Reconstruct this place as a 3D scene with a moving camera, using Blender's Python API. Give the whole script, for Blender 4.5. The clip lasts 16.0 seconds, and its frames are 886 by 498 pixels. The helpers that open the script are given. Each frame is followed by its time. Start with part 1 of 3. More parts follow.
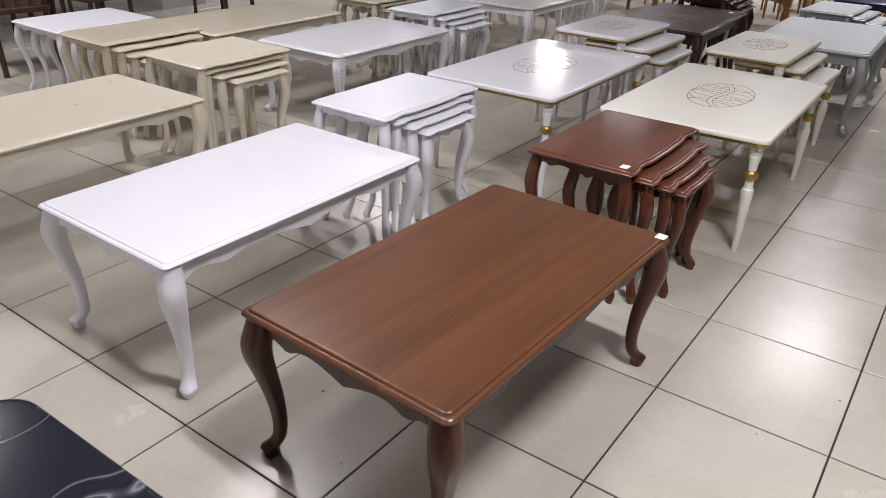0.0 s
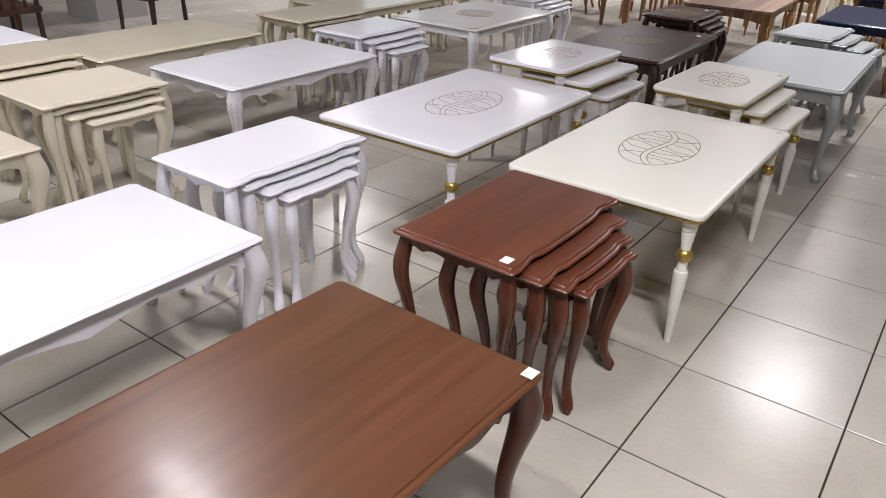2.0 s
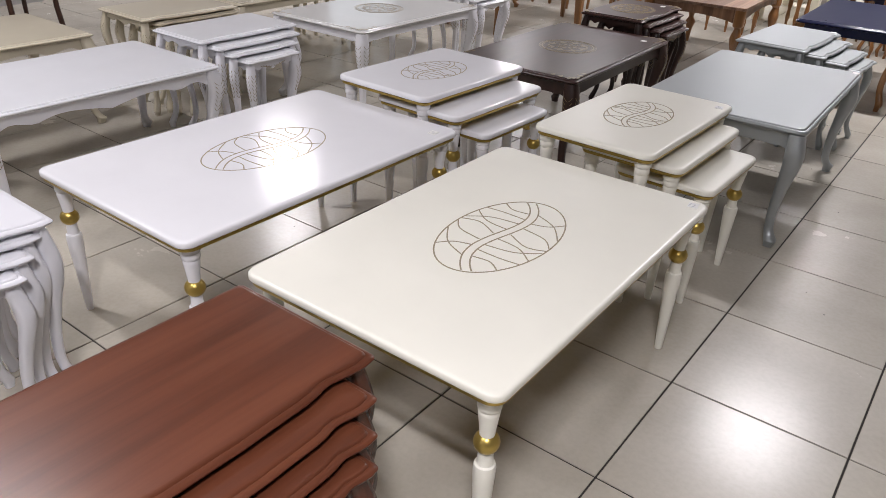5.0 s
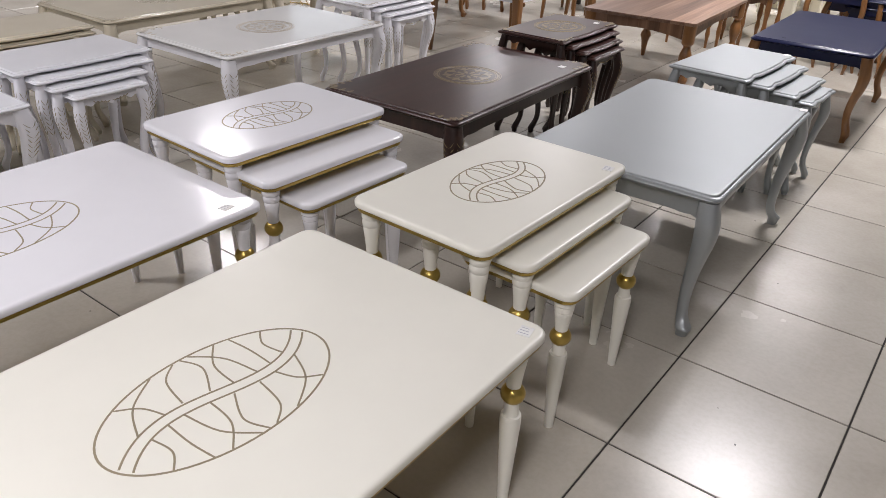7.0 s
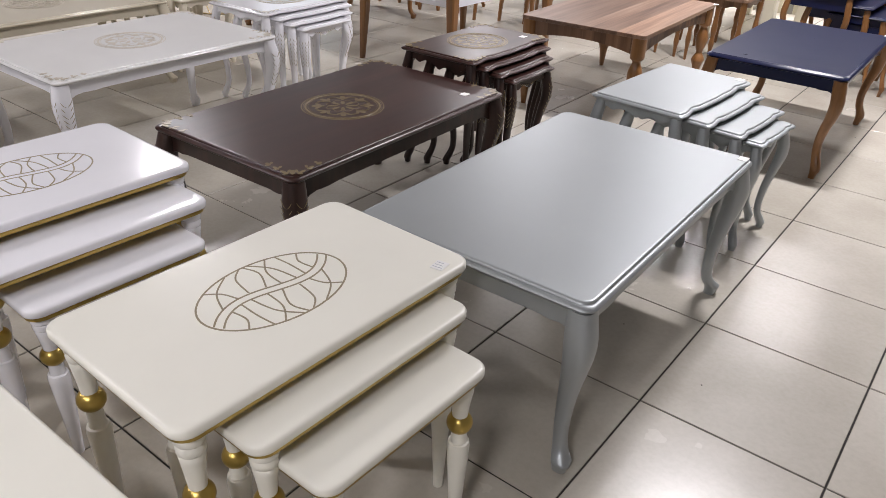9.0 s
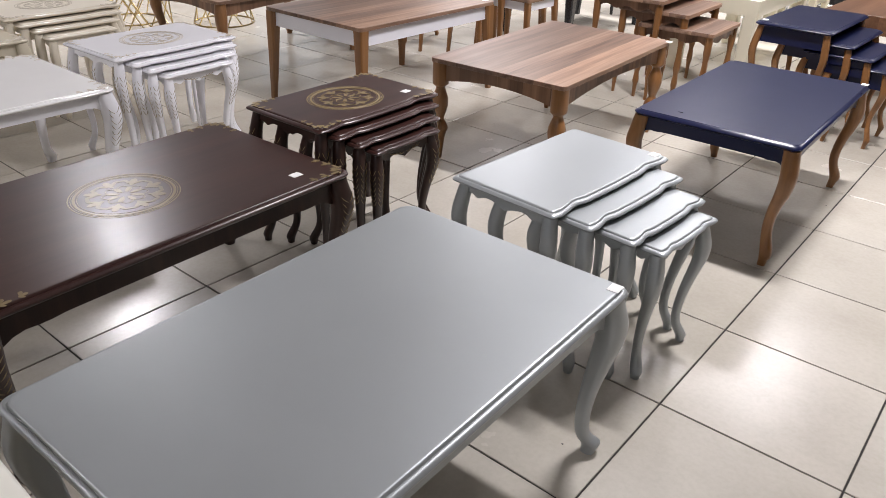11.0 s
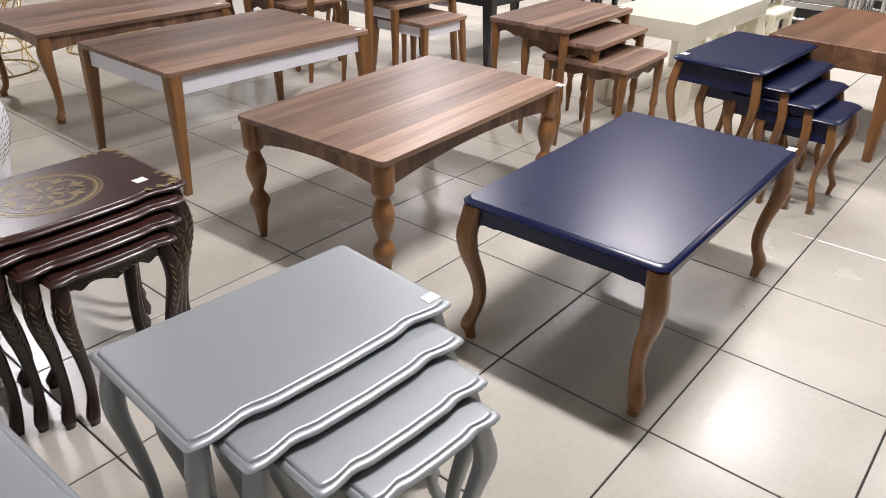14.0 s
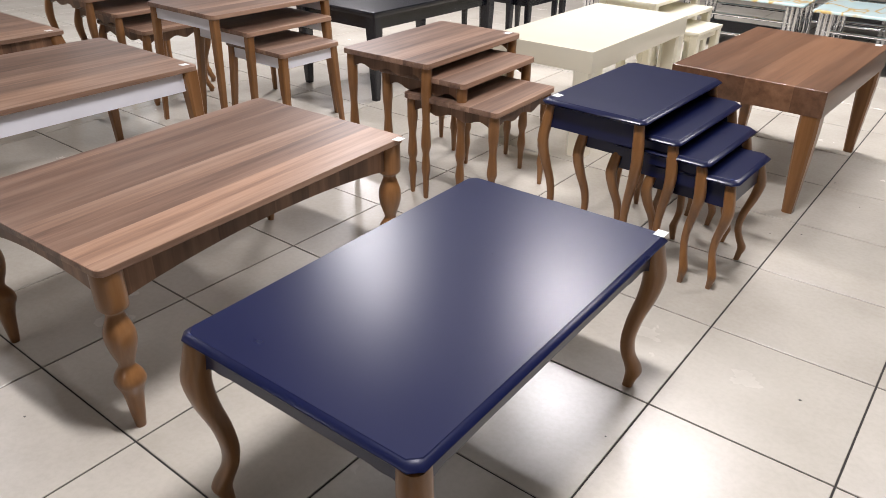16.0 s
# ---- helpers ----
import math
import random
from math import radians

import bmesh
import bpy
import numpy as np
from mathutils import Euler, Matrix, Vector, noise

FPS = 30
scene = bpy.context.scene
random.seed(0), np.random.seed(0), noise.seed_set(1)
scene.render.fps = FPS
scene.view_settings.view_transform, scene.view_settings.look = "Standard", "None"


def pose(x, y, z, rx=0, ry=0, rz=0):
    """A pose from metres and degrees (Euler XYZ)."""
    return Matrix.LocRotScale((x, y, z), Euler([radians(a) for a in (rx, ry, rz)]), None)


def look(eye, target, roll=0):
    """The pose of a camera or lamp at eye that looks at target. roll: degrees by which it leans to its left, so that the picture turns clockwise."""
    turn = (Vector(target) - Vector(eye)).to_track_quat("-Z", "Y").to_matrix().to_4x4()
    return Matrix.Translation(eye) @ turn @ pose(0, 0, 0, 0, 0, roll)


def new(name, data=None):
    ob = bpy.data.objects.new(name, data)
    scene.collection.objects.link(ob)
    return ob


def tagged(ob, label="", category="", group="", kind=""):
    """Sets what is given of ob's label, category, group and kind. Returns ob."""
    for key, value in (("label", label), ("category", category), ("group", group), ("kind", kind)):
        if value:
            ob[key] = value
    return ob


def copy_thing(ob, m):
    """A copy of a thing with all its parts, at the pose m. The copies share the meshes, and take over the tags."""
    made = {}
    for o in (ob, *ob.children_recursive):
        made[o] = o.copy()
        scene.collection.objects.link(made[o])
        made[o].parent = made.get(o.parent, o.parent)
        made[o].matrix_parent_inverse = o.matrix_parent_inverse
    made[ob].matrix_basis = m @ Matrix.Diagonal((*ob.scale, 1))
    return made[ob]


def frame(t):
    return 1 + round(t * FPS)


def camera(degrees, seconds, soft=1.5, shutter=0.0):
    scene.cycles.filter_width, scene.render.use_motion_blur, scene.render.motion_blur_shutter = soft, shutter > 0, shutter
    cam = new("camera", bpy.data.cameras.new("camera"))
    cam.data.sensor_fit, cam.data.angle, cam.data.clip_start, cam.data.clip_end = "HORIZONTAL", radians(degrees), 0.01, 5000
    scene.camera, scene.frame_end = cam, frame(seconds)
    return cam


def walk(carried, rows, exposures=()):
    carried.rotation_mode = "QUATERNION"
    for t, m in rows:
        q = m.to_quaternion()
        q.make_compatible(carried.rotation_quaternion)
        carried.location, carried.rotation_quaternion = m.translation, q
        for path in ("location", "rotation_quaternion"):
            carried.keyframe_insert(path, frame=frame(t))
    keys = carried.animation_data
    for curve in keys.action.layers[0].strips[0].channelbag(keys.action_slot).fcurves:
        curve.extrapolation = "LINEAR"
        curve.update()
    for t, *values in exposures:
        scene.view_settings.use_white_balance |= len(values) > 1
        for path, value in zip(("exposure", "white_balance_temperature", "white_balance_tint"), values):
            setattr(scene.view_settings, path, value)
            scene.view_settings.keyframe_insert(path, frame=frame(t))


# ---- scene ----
cam = camera(62.0, 16.0, soft=0.85)
PATH = [
    (0, (0.53, -1.903, 1.421), (-0.505, -0.458, 0.505), 1.5),
    (0.5, (0.502, -1.689, 1.425), (-0.515, -0.234, 0.503), 1.5),
    (1, (0.482, -1.531, 1.433), (-0.52, -0.065, 0.513), 1.6),
    (1.5, (0.491, -1.346, 1.435), (-0.519, 0.118, 0.521), 1.7),
    (2, (0.519, -1.124, 1.446), (-0.518, 0.325, 0.536), 2.0),
    (2.5, (0.53, -0.933, 1.435), (-0.529, 0.499, 0.525), 2.4),
    (3, (0.509, -0.698, 1.414), (-0.555, 0.724, 0.494), 2.4),
    (3.5, (0.496, -0.499, 1.414), (-0.559, 0.922, 0.481), 2.3),
    (4, (0.5, -0.281, 1.416), (-0.554, 1.128, 0.465), 2.4),
    (6.5, (0.472, 0.784, 1.388), (-0.557, 2.203, 0.424), 2.4),
    (7, (0.522, 1.02, 1.4), (-0.524, 2.427, 0.437), 2.2),
    (7.5, (0.525, 1.214, 1.39), (-0.525, 2.613, 0.42), 2.0),
    (8, (0.497, 1.443, 1.393), (-0.54, 2.845, 0.413), 2.0),
    (8.5, (0.493, 1.635, 1.388), (-0.54, 3.034, 0.402), 2.0),
    (9, (0.522, 1.855, 1.391), (-0.529, 3.241, 0.404), 2.3),
    (11.5, (0.563, 3.002, 1.408), (-0.549, 4.359, 0.448), 1.7),
    (12, (0.579, 3.182, 1.403), (-0.54, 4.536, 0.446), 1.6),
    (12.5, (0.557, 3.372, 1.397), (-0.558, 4.727, 0.438), 1.4),
    (13, (0.526, 3.579, 1.409), (-0.579, 4.939, 0.445), 1.2),
    (13.5, (0.517, 3.732, 1.404), (-0.585, 5.094, 0.438), 1.3),
    (14, (0.537, 3.949, 1.409), (-0.578, 5.298, 0.442), 1.1),
    (14.5, (0.562, 4.142, 1.407), (-0.559, 5.489, 0.444), 1.2),
    (15, (0.546, 4.357, 1.395), (-0.563, 5.718, 0.436), 1.0),
    (15.5, (0.523, 4.618, 1.404), (-0.56, 5.998, 0.443), 0.7),
    (16, (0.532, 4.83, 1.395), (-0.538, 6.222, 0.436), 0.9),
]
walk(cam, [(t, look(eye, target, roll)) for t, eye, target, roll in PATH],
     [(0.0, 0.05), (1.5, 0.18), (3.5, 0.24), (4.5, 0.26), (6.5, 0.30), (8.0, 0.45), (9.0, 0.5), (11.5, 0.50), (12.5, 0.47), (14.5, 0.37), (16.0, 0.28)])

# ---- light of the hall ----
ROOM_X0, ROOM_X1, ROOM_Y0, ROOM_Y1, ROOM_H = -9.0, 4.2, -6.0, 17.0, 3.3
LAMP_W, LAMP_COLOUR = 42.0, (1.0, 0.96, 1.0)
DAY_W = 9.0
world = bpy.data.worlds.new("hall_world")
world.use_nodes = True
world.node_tree.nodes["Background"].inputs[0].default_value = (0.9, 0.95, 1.0, 1)
world.node_tree.nodes["Background"].inputs[1].default_value = 0.05
scene.world = world
scene.view_settings.exposure = 0.0


# ---- materials ----
def base_mat(name, colour=(0.5, 0.5, 0.5), rough=0.4, metal=0.0, coat=0.0):
    m = bpy.data.materials.new(name)
    m.use_nodes = True
    b = m.node_tree.nodes["Principled BSDF"]
    b.inputs["Base Color"].default_value = (*colour, 1)
    b.inputs["Roughness"].default_value = rough
    b.inputs["Metallic"].default_value = metal
    b.inputs["Coat Weight"].default_value = coat
    b.inputs["Coat Roughness"].default_value = 0.12
    return m, m.node_tree.nodes, m.node_tree.links, b


def coords(n, l, scale):
    tc = n.new("ShaderNodeTexCoord")
    mp = n.new("ShaderNodeMapping")
    mp.inputs["Scale"].default_value = scale
    l.new(tc.outputs["Object"], mp.inputs["Vector"])
    return mp.outputs["Vector"]


def noise_tex(n, l, vec, scale, detail=4.0, rough=0.55):
    t = n.new("ShaderNodeTexNoise")
    t.inputs["Scale"].default_value = scale
    t.inputs["Detail"].default_value = detail
    t.inputs["Roughness"].default_value = rough
    l.new(vec, t.inputs["Vector"])
    return t.outputs["Fac"]


def ramp(n, l, fac, stops):
    r = n.new("ShaderNodeValToRGB")
    e = r.color_ramp.elements
    while len(e) < len(stops):
        e.new(0.5)
    for el, (p, c) in zip(e, stops):
        el.position, el.color = p, (*c, 1)
    l.new(fac, r.inputs["Fac"])
    return r.outputs["Color"]


def mapped(n, l, fac, lo, hi):
    r = n.new("ShaderNodeMapRange")
    r.inputs["To Min"].default_value, r.inputs["To Max"].default_value = lo, hi
    l.new(fac, r.inputs["Value"])
    return r.outputs["Result"]


def bump(n, l, b, fac, strength, dist=0.001):
    k = n.new("ShaderNodeBump")
    k.inputs["Strength"].default_value, k.inputs["Distance"].default_value = strength, dist
    l.new(fac, k.inputs["Height"])
    l.new(k.outputs["Normal"], b.inputs["Normal"])


def mix(n, l, kind, fac, a, c):
    k = n.new("ShaderNodeMix")
    k.data_type, k.blend_type = "RGBA", kind
    if isinstance(fac, float):
        k.inputs[0].default_value = fac
    else:
        l.new(fac, k.inputs[0])
    l.new(a, k.inputs[6])
    l.new(c, k.inputs[7])
    return k.outputs[2]


def lacquer(name, colour, rough=0.3, coat=0.0, metal=0.0, orange=0.05):
    """Sprayed paint: faint clouding, uneven gloss, orange-peel relief."""
    m, n, l, b = base_mat(name, colour, rough, metal, coat)
    v = coords(n, l, (1, 1, 1))
    big, fine = noise_tex(n, l, v, 4, 4), noise_tex(n, l, v, 220, 2)
    lo = tuple(c * 0.97 for c in colour)
    hi = tuple(min(1, c * 1.015) for c in colour)
    l.new(ramp(n, l, big, [(0.3, lo), (0.7, hi)]), b.inputs["Base Color"])
    l.new(mapped(n, l, big, rough * 0.92, rough * 1.1), b.inputs["Roughness"])
    if orange > 0.03:
        bump(n, l, b, fine, orange, 0.0003)
    return m


def wood(name, dark, mid, light, along="y", rough=0.35, coat=0.0, plank=0.0, strength=1.0, relief=0.03):
    """Grain that runs along one axis; with plank > 0 it is laminate made of strips of that width."""
    m, n, l, b = base_mat(name, mid, rough, 0, coat)
    s = {"x": (1.2, 26, 26), "y": (26, 1.2, 26), "z": (26, 26, 1.2)}[along]
    v = coords(n, l, s)
    if plank:
        tc = n.new("ShaderNodeTexCoord")
        sep = n.new("ShaderNodeSeparateXYZ")
        l.new(tc.outputs["Object"], sep.inputs[0])
        div = n.new("ShaderNodeMath")
        div.operation, div.inputs[1].default_value = "DIVIDE", plank
        l.new(sep.outputs["Y" if along == "x" else "X"], div.inputs[0])
        flo = n.new("ShaderNodeMath")
        flo.operation = "FLOOR"
        l.new(div.outputs[0], flo.inputs[0])
        wn = n.new("ShaderNodeTexWhiteNoise")
        wn.noise_dimensions = "1D"
        l.new(flo.outputs[0], wn.inputs["W"])
        add = n.new("ShaderNodeVectorMath")
        add.operation = "MULTIPLY_ADD"
        l.new(wn.outputs["Color"], add.inputs[0])
        add.inputs[1].default_value = (30, 30, 30)
        l.new(v, add.inputs[2])
        v = add.outputs[0]
    grain = noise_tex(n, l, v, 1.0, 7, 0.62)
    broad = noise_tex(n, l, v, 0.16, 3, 0.5)
    col = ramp(n, l, grain, [(0.3, dark), (0.5, mid), (0.72, light)])
    col2 = ramp(n, l, broad, [(0.3, (0.72, 0.72, 0.72)), (0.7, (1.12, 1.1, 1.08))])
    col = mix(n, l, "MULTIPLY", 0.8 * strength, col, col2)
    if plank:
        tone = ramp(n, l, wn.outputs["Value"], [(0.0, (0.60, 0.55, 0.52)), (0.5, (0.98, 0.95, 0.92)), (1.0, (1.38, 1.3, 1.18))])
        col = mix(n, l, "MULTIPLY", 0.85, col, tone)
    l.new(col, b.inputs["Base Color"])
    l.new(mapped(n, l, broad, rough * 0.9, rough * 1.12), b.inputs["Roughness"])
    if relief:
        bump(n, l, b, grain, relief, 0.0006)
    return m


M = {
    "white": lacquer("white_lacquer", (0.81, 0.81, 0.86), 0.34),
    "cool_white": lacquer("cool_white_lacquer", (0.80, 0.81, 0.85), 0.22, 0.3),
    "gloss_white": lacquer("gloss_white_lacquer", (0.88, 0.88, 0.92), 0.17, 0.3),
    "pearl": lacquer("pearl_white_lacquer", (0.86, 0.86, 0.85), 0.18, 0.3),
    "ivory": lacquer("ivory_lacquer", (0.87, 0.855, 0.77), 0.30, 0.0),
    "cream": lacquer("cream_lacquer", (0.80, 0.76, 0.61), 0.2, 0.3),
    "beige": lacquer("beige_lacquer", (0.74, 0.68, 0.56), 0.28, 0.2),
    "sand": lacquer("sand_lacquer", (0.66, 0.60, 0.47), 0.2, 0.4),
    "silver": lacquer("silver_paint", (0.385, 0.410, 0.420), 0.39, 0.0, 0.5, 0.02),
    "navy": lacquer("navy_satin_paint", (0.0045, 0.0075, 0.040), 0.28, 0.0, 0.0, 0.025),
    "gold": lacquer("gold_paint", (0.50, 0.36, 0.10), 0.32, 0.0, 0.8),
    "bronze": lacquer("bronze_groove_paint", (0.30, 0.25, 0.16), 0.5),
    "gilt": lacquer("faded_gilt_print", (0.25, 0.185, 0.085), 0.4),
    "faint_gilt": lacquer("worn_gilt_print", (0.20, 0.15, 0.075), 0.3),
    "grey_gilt": lacquer("grey_gold_print", (0.42, 0.37, 0.29), 0.4),
    "mahogany": wood("mahogany_stain", (0.088, 0.034, 0.015), (0.118, 0.046, 0.020), (0.145, 0.060, 0.028), "y", 0.3, 0.1, 0, 0.7, relief=0.01),
    "mahogany_red": wood("red_mahogany_stain", (0.092, 0.028, 0.014), (0.128, 0.040, 0.020), (0.160, 0.054, 0.027), "y", 0.28, 0.15, 0, 0.7, relief=0.01),
    "mahogany_red_leg": wood("red_mahogany_leg_stain", (0.070, 0.019, 0.009), (0.105, 0.030, 0.014), (0.140, 0.044, 0.021), "z", 0.27, 0.15, relief=0),
    # darker than the top: the dark look of glossy legs is put into the colour
    "mahogany_leg": wood("mahogany_leg_gloss_dark", (0.042, 0.011, 0.006), (0.066, 0.017, 0.008), (0.098, 0.028, 0.014), "z", 0.30, 0.05, relief=0),
    "wenge": wood("dark_walnut_stain", (0.030, 0.012, 0.010), (0.042, 0.017, 0.014), (0.056, 0.024, 0.019), "y", 0.30, 0.03, relief=0),
    "wenge_leg": wood("dark_walnut_leg_stain", (0.018, 0.008, 0.006), (0.030, 0.013, 0.010), (0.048, 0.022, 0.016), "z", 0.32, 0.1, relief=0),
    "walnut": wood("walnut_laminate", (0.115, 0.068, 0.048), (0.25, 0.158, 0.112), (0.37, 0.255, 0.19), "y", 0.36, 0.0, 0.105),
    "walnut_x": wood("walnut_laminate_edge", (0.12, 0.065, 0.04), (0.21, 0.118, 0.072), (0.29, 0.17, 0.11), "z", 0.4, 0.0, 0.07),
    "walnut_plain": wood("walnut_veneer", (0.13, 0.065, 0.036), (0.20, 0.105, 0.058), (0.27, 0.15, 0.088), "y", 0.33, 0.1, 0.2),
    "oak_leg": wood("honey_beech_leg", (0.17, 0.072, 0.022), (0.24, 0.107, 0.034), (0.31, 0.15, 0.055), "z", 0.33, 0.2),
    "dark_chair": wood("dark_chair_wood", (0.03, 0.014, 0.009), (0.06, 0.027, 0.017), (0.09, 0.045, 0.03), "z", 0.4),
    "black": lacquer("black_lacquer", (0.012, 0.013, 0.018), 0.25, 0.2),
    "chrome": base_mat("chrome", (0.75, 0.76, 0.78), 0.12, 1.0)[0],
    "brass_wire": base_mat("brass_wire", (0.62, 0.48, 0.24), 0.28, 1.0)[0],
    "paper": lacquer("white_price_paper", (0.86, 0.86, 0.84), 0.6),
    "ink": base_mat("grey_print_ink", (0.45, 0.45, 0.5), 0.6)[0],
    "rubber": base_mat("grey_felt_pad", (0.16, 0.15, 0.14), 0.9)[0],
    "plaster": lacquer("wall_plaster", (0.42, 0.41, 0.41), 0.85),
    "ceiling": lacquer("ceiling_board", (0.36, 0.36, 0.37), 0.9),
}


def marble(name, ground, vein, width):
    m, n, l, b = base_mat(name, ground, 0.15, 0, 0.0)
    v = coords(n, l, (5.0, 2.0, 2.0))
    t = n.new("ShaderNodeTexNoise")
    t.inputs["Scale"].default_value, t.inputs["Detail"].default_value = 1.0, 2
    l.new(v, t.inputs["Vector"])
    sub = n.new("ShaderNodeMath")
    sub.operation, sub.inputs[1].default_value = "SUBTRACT", 0.5
    l.new(t.outputs["Fac"], sub.inputs[0])
    ab = n.new("ShaderNodeMath")
    ab.operation = "ABSOLUTE"
    l.new(sub.outputs[0], ab.inputs[0])
    cloud = noise_tex(n, l, v, 3.0, 3)
    mul = n.new("ShaderNodeMath")
    mul.operation = "DIVIDE"
    l.new(ab.outputs[0], mul.inputs[0])
    l.new(cloud, mul.inputs[1])
    mid = tuple(0.8 * g + 0.2 * w for g, w in zip(ground, vein))
    l.new(ramp(n, l, mul.outputs[0], [(0.0, vein), (width, mid), (width * 3, ground)]), b.inputs["Base Color"])
    return m


M["black_marble"] = marble("black_marble", (0.014, 0.016, 0.026), (0.22, 0.22, 0.24), 0.005)
M["blue_marble"] = marble("pale_blue_marble", (0.56, 0.72, 0.72), (0.62, 0.42, 0.14), 0.05)


def tile_mat():
    m, n, l, b = base_mat("glazed_floor_tile", (0.5, 0.47, 0.42), 0.22)
    tc = n.new("ShaderNodeTexCoord")
    info = n.new("ShaderNodeObjectInfo")
    geo = n.new("ShaderNodeNewGeometry")
    big = noise_tex(n, l, geo.outputs["Position"], 2.3, 5, 0.6)
    speck = noise_tex(n, l, geo.outputs["Position"], 60, 3, 0.6)
    col = ramp(n, l, big, [(0.28, (0.44, 0.405, 0.345)), (0.5, (0.50, 0.465, 0.40)), (0.75, (0.55, 0.515, 0.45))])
    tone = ramp(n, l, info.outputs["Random"], [(0.0, (0.955, 0.955, 0.95)), (1.0, (1.03, 1.03, 1.035))])
    col = mix(n, l, "MULTIPLY", 1.0, col, tone)
    grain = ramp(n, l, speck, [(0.35, (0.95, 0.95, 0.94)), (0.6, (1.0, 1.0, 1.0))])
    col = mix(n, l, "MULTIPLY", 1.0, col, grain)
    l.new(col, b.inputs["Base Color"])
    l.new(mapped(n, l, big, 0.20, 0.31), b.inputs["Roughness"])
    bump(n, l, b, big, 0.05, 0.004)
    return m


glass, gn, gl, gb = base_mat("window_glass", (1, 1, 1), 0.0)
gb.inputs["Transmission Weight"].default_value = 1.0
M["glass"] = glass
M["tile"] = tile_mat()
M["grout"] = lacquer("dark_grout", (0.035, 0.032, 0.029), 0.9)


# ---- mesh helpers ----
def mesh_of(name, bm, material):
    bmesh.ops.recalc_face_normals(bm, faces=bm.faces)
    me = bpy.data.meshes.new(name)
    bm.to_mesh(me)
    bm.free()
    me.materials.append(material)
    me.shade_smooth()
    me.set_sharp_from_angle(angle=radians(38))
    return me


def part(name, bm, material, parent, label="", m=None):
    """One mesh object under a thing or a part; bm may be a bmesh or a mesh to share."""
    me = bm if isinstance(bm, bpy.types.Mesh) else mesh_of(name, bm, material)
    ob = new(name, me)
    ob.parent = parent
    if m is not None:
        ob.matrix_basis = m
    if label:
        tagged(ob, label)
    return ob


def thing(name, m, label, category, group="", kind=""):
    ob = new(name)
    ob.empty_display_size = 0.1
    ob.matrix_basis = m
    return tagged(ob, label, category, group, kind)


def box(bm, x0, x1, y0, y1, z0, z1, bevel=0.0):
    g = bmesh.ops.create_cube(bm, size=1.0)
    for v in g["verts"]:
        v.co = Vector(((x0 + x1) / 2 + v.co.x * (x1 - x0), (y0 + y1) / 2 + v.co.y * (y1 - y0), (z0 + z1) / 2 + v.co.z * (z1 - z0)))
    if bevel:
        es = list({e for v in g["verts"] for e in v.link_edges})
        bmesh.ops.bevel(bm, geom=es, offset=bevel, segments=2, affect="EDGES", profile=0.5)
    return bm


def loft(bm, rings, closed=True):
    """Skin over rings of equal length, with both ends capped."""
    rows = [[bm.verts.new(p) for p in r] for r in rings]
    k = len(rows[0])
    for a, c in zip(rows, rows[1:]):
        for i in range(k):
            j = (i + 1) % k
            bm.faces.new((a[i], a[j], c[j], c[i]))
    bm.faces.new(rows[0])
    bm.faces.new(rows[-1])
    return bm


def smooth_path(pts, k=4):
    """Catmull-Rom through tuples of any length."""
    out = []
    p = [pts[0], *pts, pts[-1]]
    for i in range(1, len(p) - 2):
        for s in range(k):
            t = s / k
            out.append(tuple(0.5 * (2 * b + (c - a) * t + (2 * a - 5 * b + 4 * c - d) * t * t + (3 * b - a - 3 * c + d) * t ** 3)
                             for a, b, c, d in zip(p[i - 1], p[i], p[i + 1], p[i + 2])))
    return out + [tuple(pts[-1])]


def tube(bm, path, radius, seg=8):
    rings = []
    for i, p in enumerate(path):
        a, c = Vector(path[max(i - 1, 0)]), Vector(path[min(i + 1, len(path) - 1)])
        d = (c - a).normalized()
        u = d.orthogonal().normalized() if i == 0 else (u - d * u.dot(d)).normalized()
        w = d.cross(u)
        r = radius(i / (len(path) - 1)) if callable(radius) else radius
        rings.append([Vector(p) + r * (u * math.cos(2 * math.pi * s / seg) + w * math.sin(2 * math.pi * s / seg)) for s in range(seg)])
    return loft(bm, rings)


# ---- table tops ----
def outline(w, l, style, radius=0.02):
    """The outline of a top w wide (x) and l long (y), counter-clockwise."""
    pts = []
    hw, hl = w / 2, l / 2
    if style == "chamfer":
        c = radius
        return [(hw, -hl + c), (hw, hl - c), (hw - c, hl), (-hw + c, hl), (-hw, hl - c), (-hw, -hl + c), (-hw + c, -hl), (hw - c, -hl)]

    def corner(cx, cy, a0):
        for i in range(7):
            a = a0 + i * math.pi / 12
            pts.append((cx + radius * math.cos(a), cy + radius * math.sin(a)))
    corner(hw - radius, -hl + radius, -math.pi / 2)
    if style == "wavy":
        # the pull-out edge: drawn in beside the corners, swelling in the middle
        n = 26
        for i in range(1, n):
            u = i / n
            y = -hl + radius + (l - 2 * radius) * u
            s = min(u, 1 - u) * 2
            d = 0.010 * math.exp(-((s - 0.34) / 0.11) ** 2) - 0.003 * math.exp(-((s - 0.08) / 0.07) ** 2) - 0.003 * s ** 3
            pts.append((hw - d * l / 0.60, y))
    corner(hw - radius, hl - radius, 0)
    corner(-hw + radius, hl - radius, math.pi / 2)
    corner(-hw + radius, -hl + radius, math.pi)
    return pts


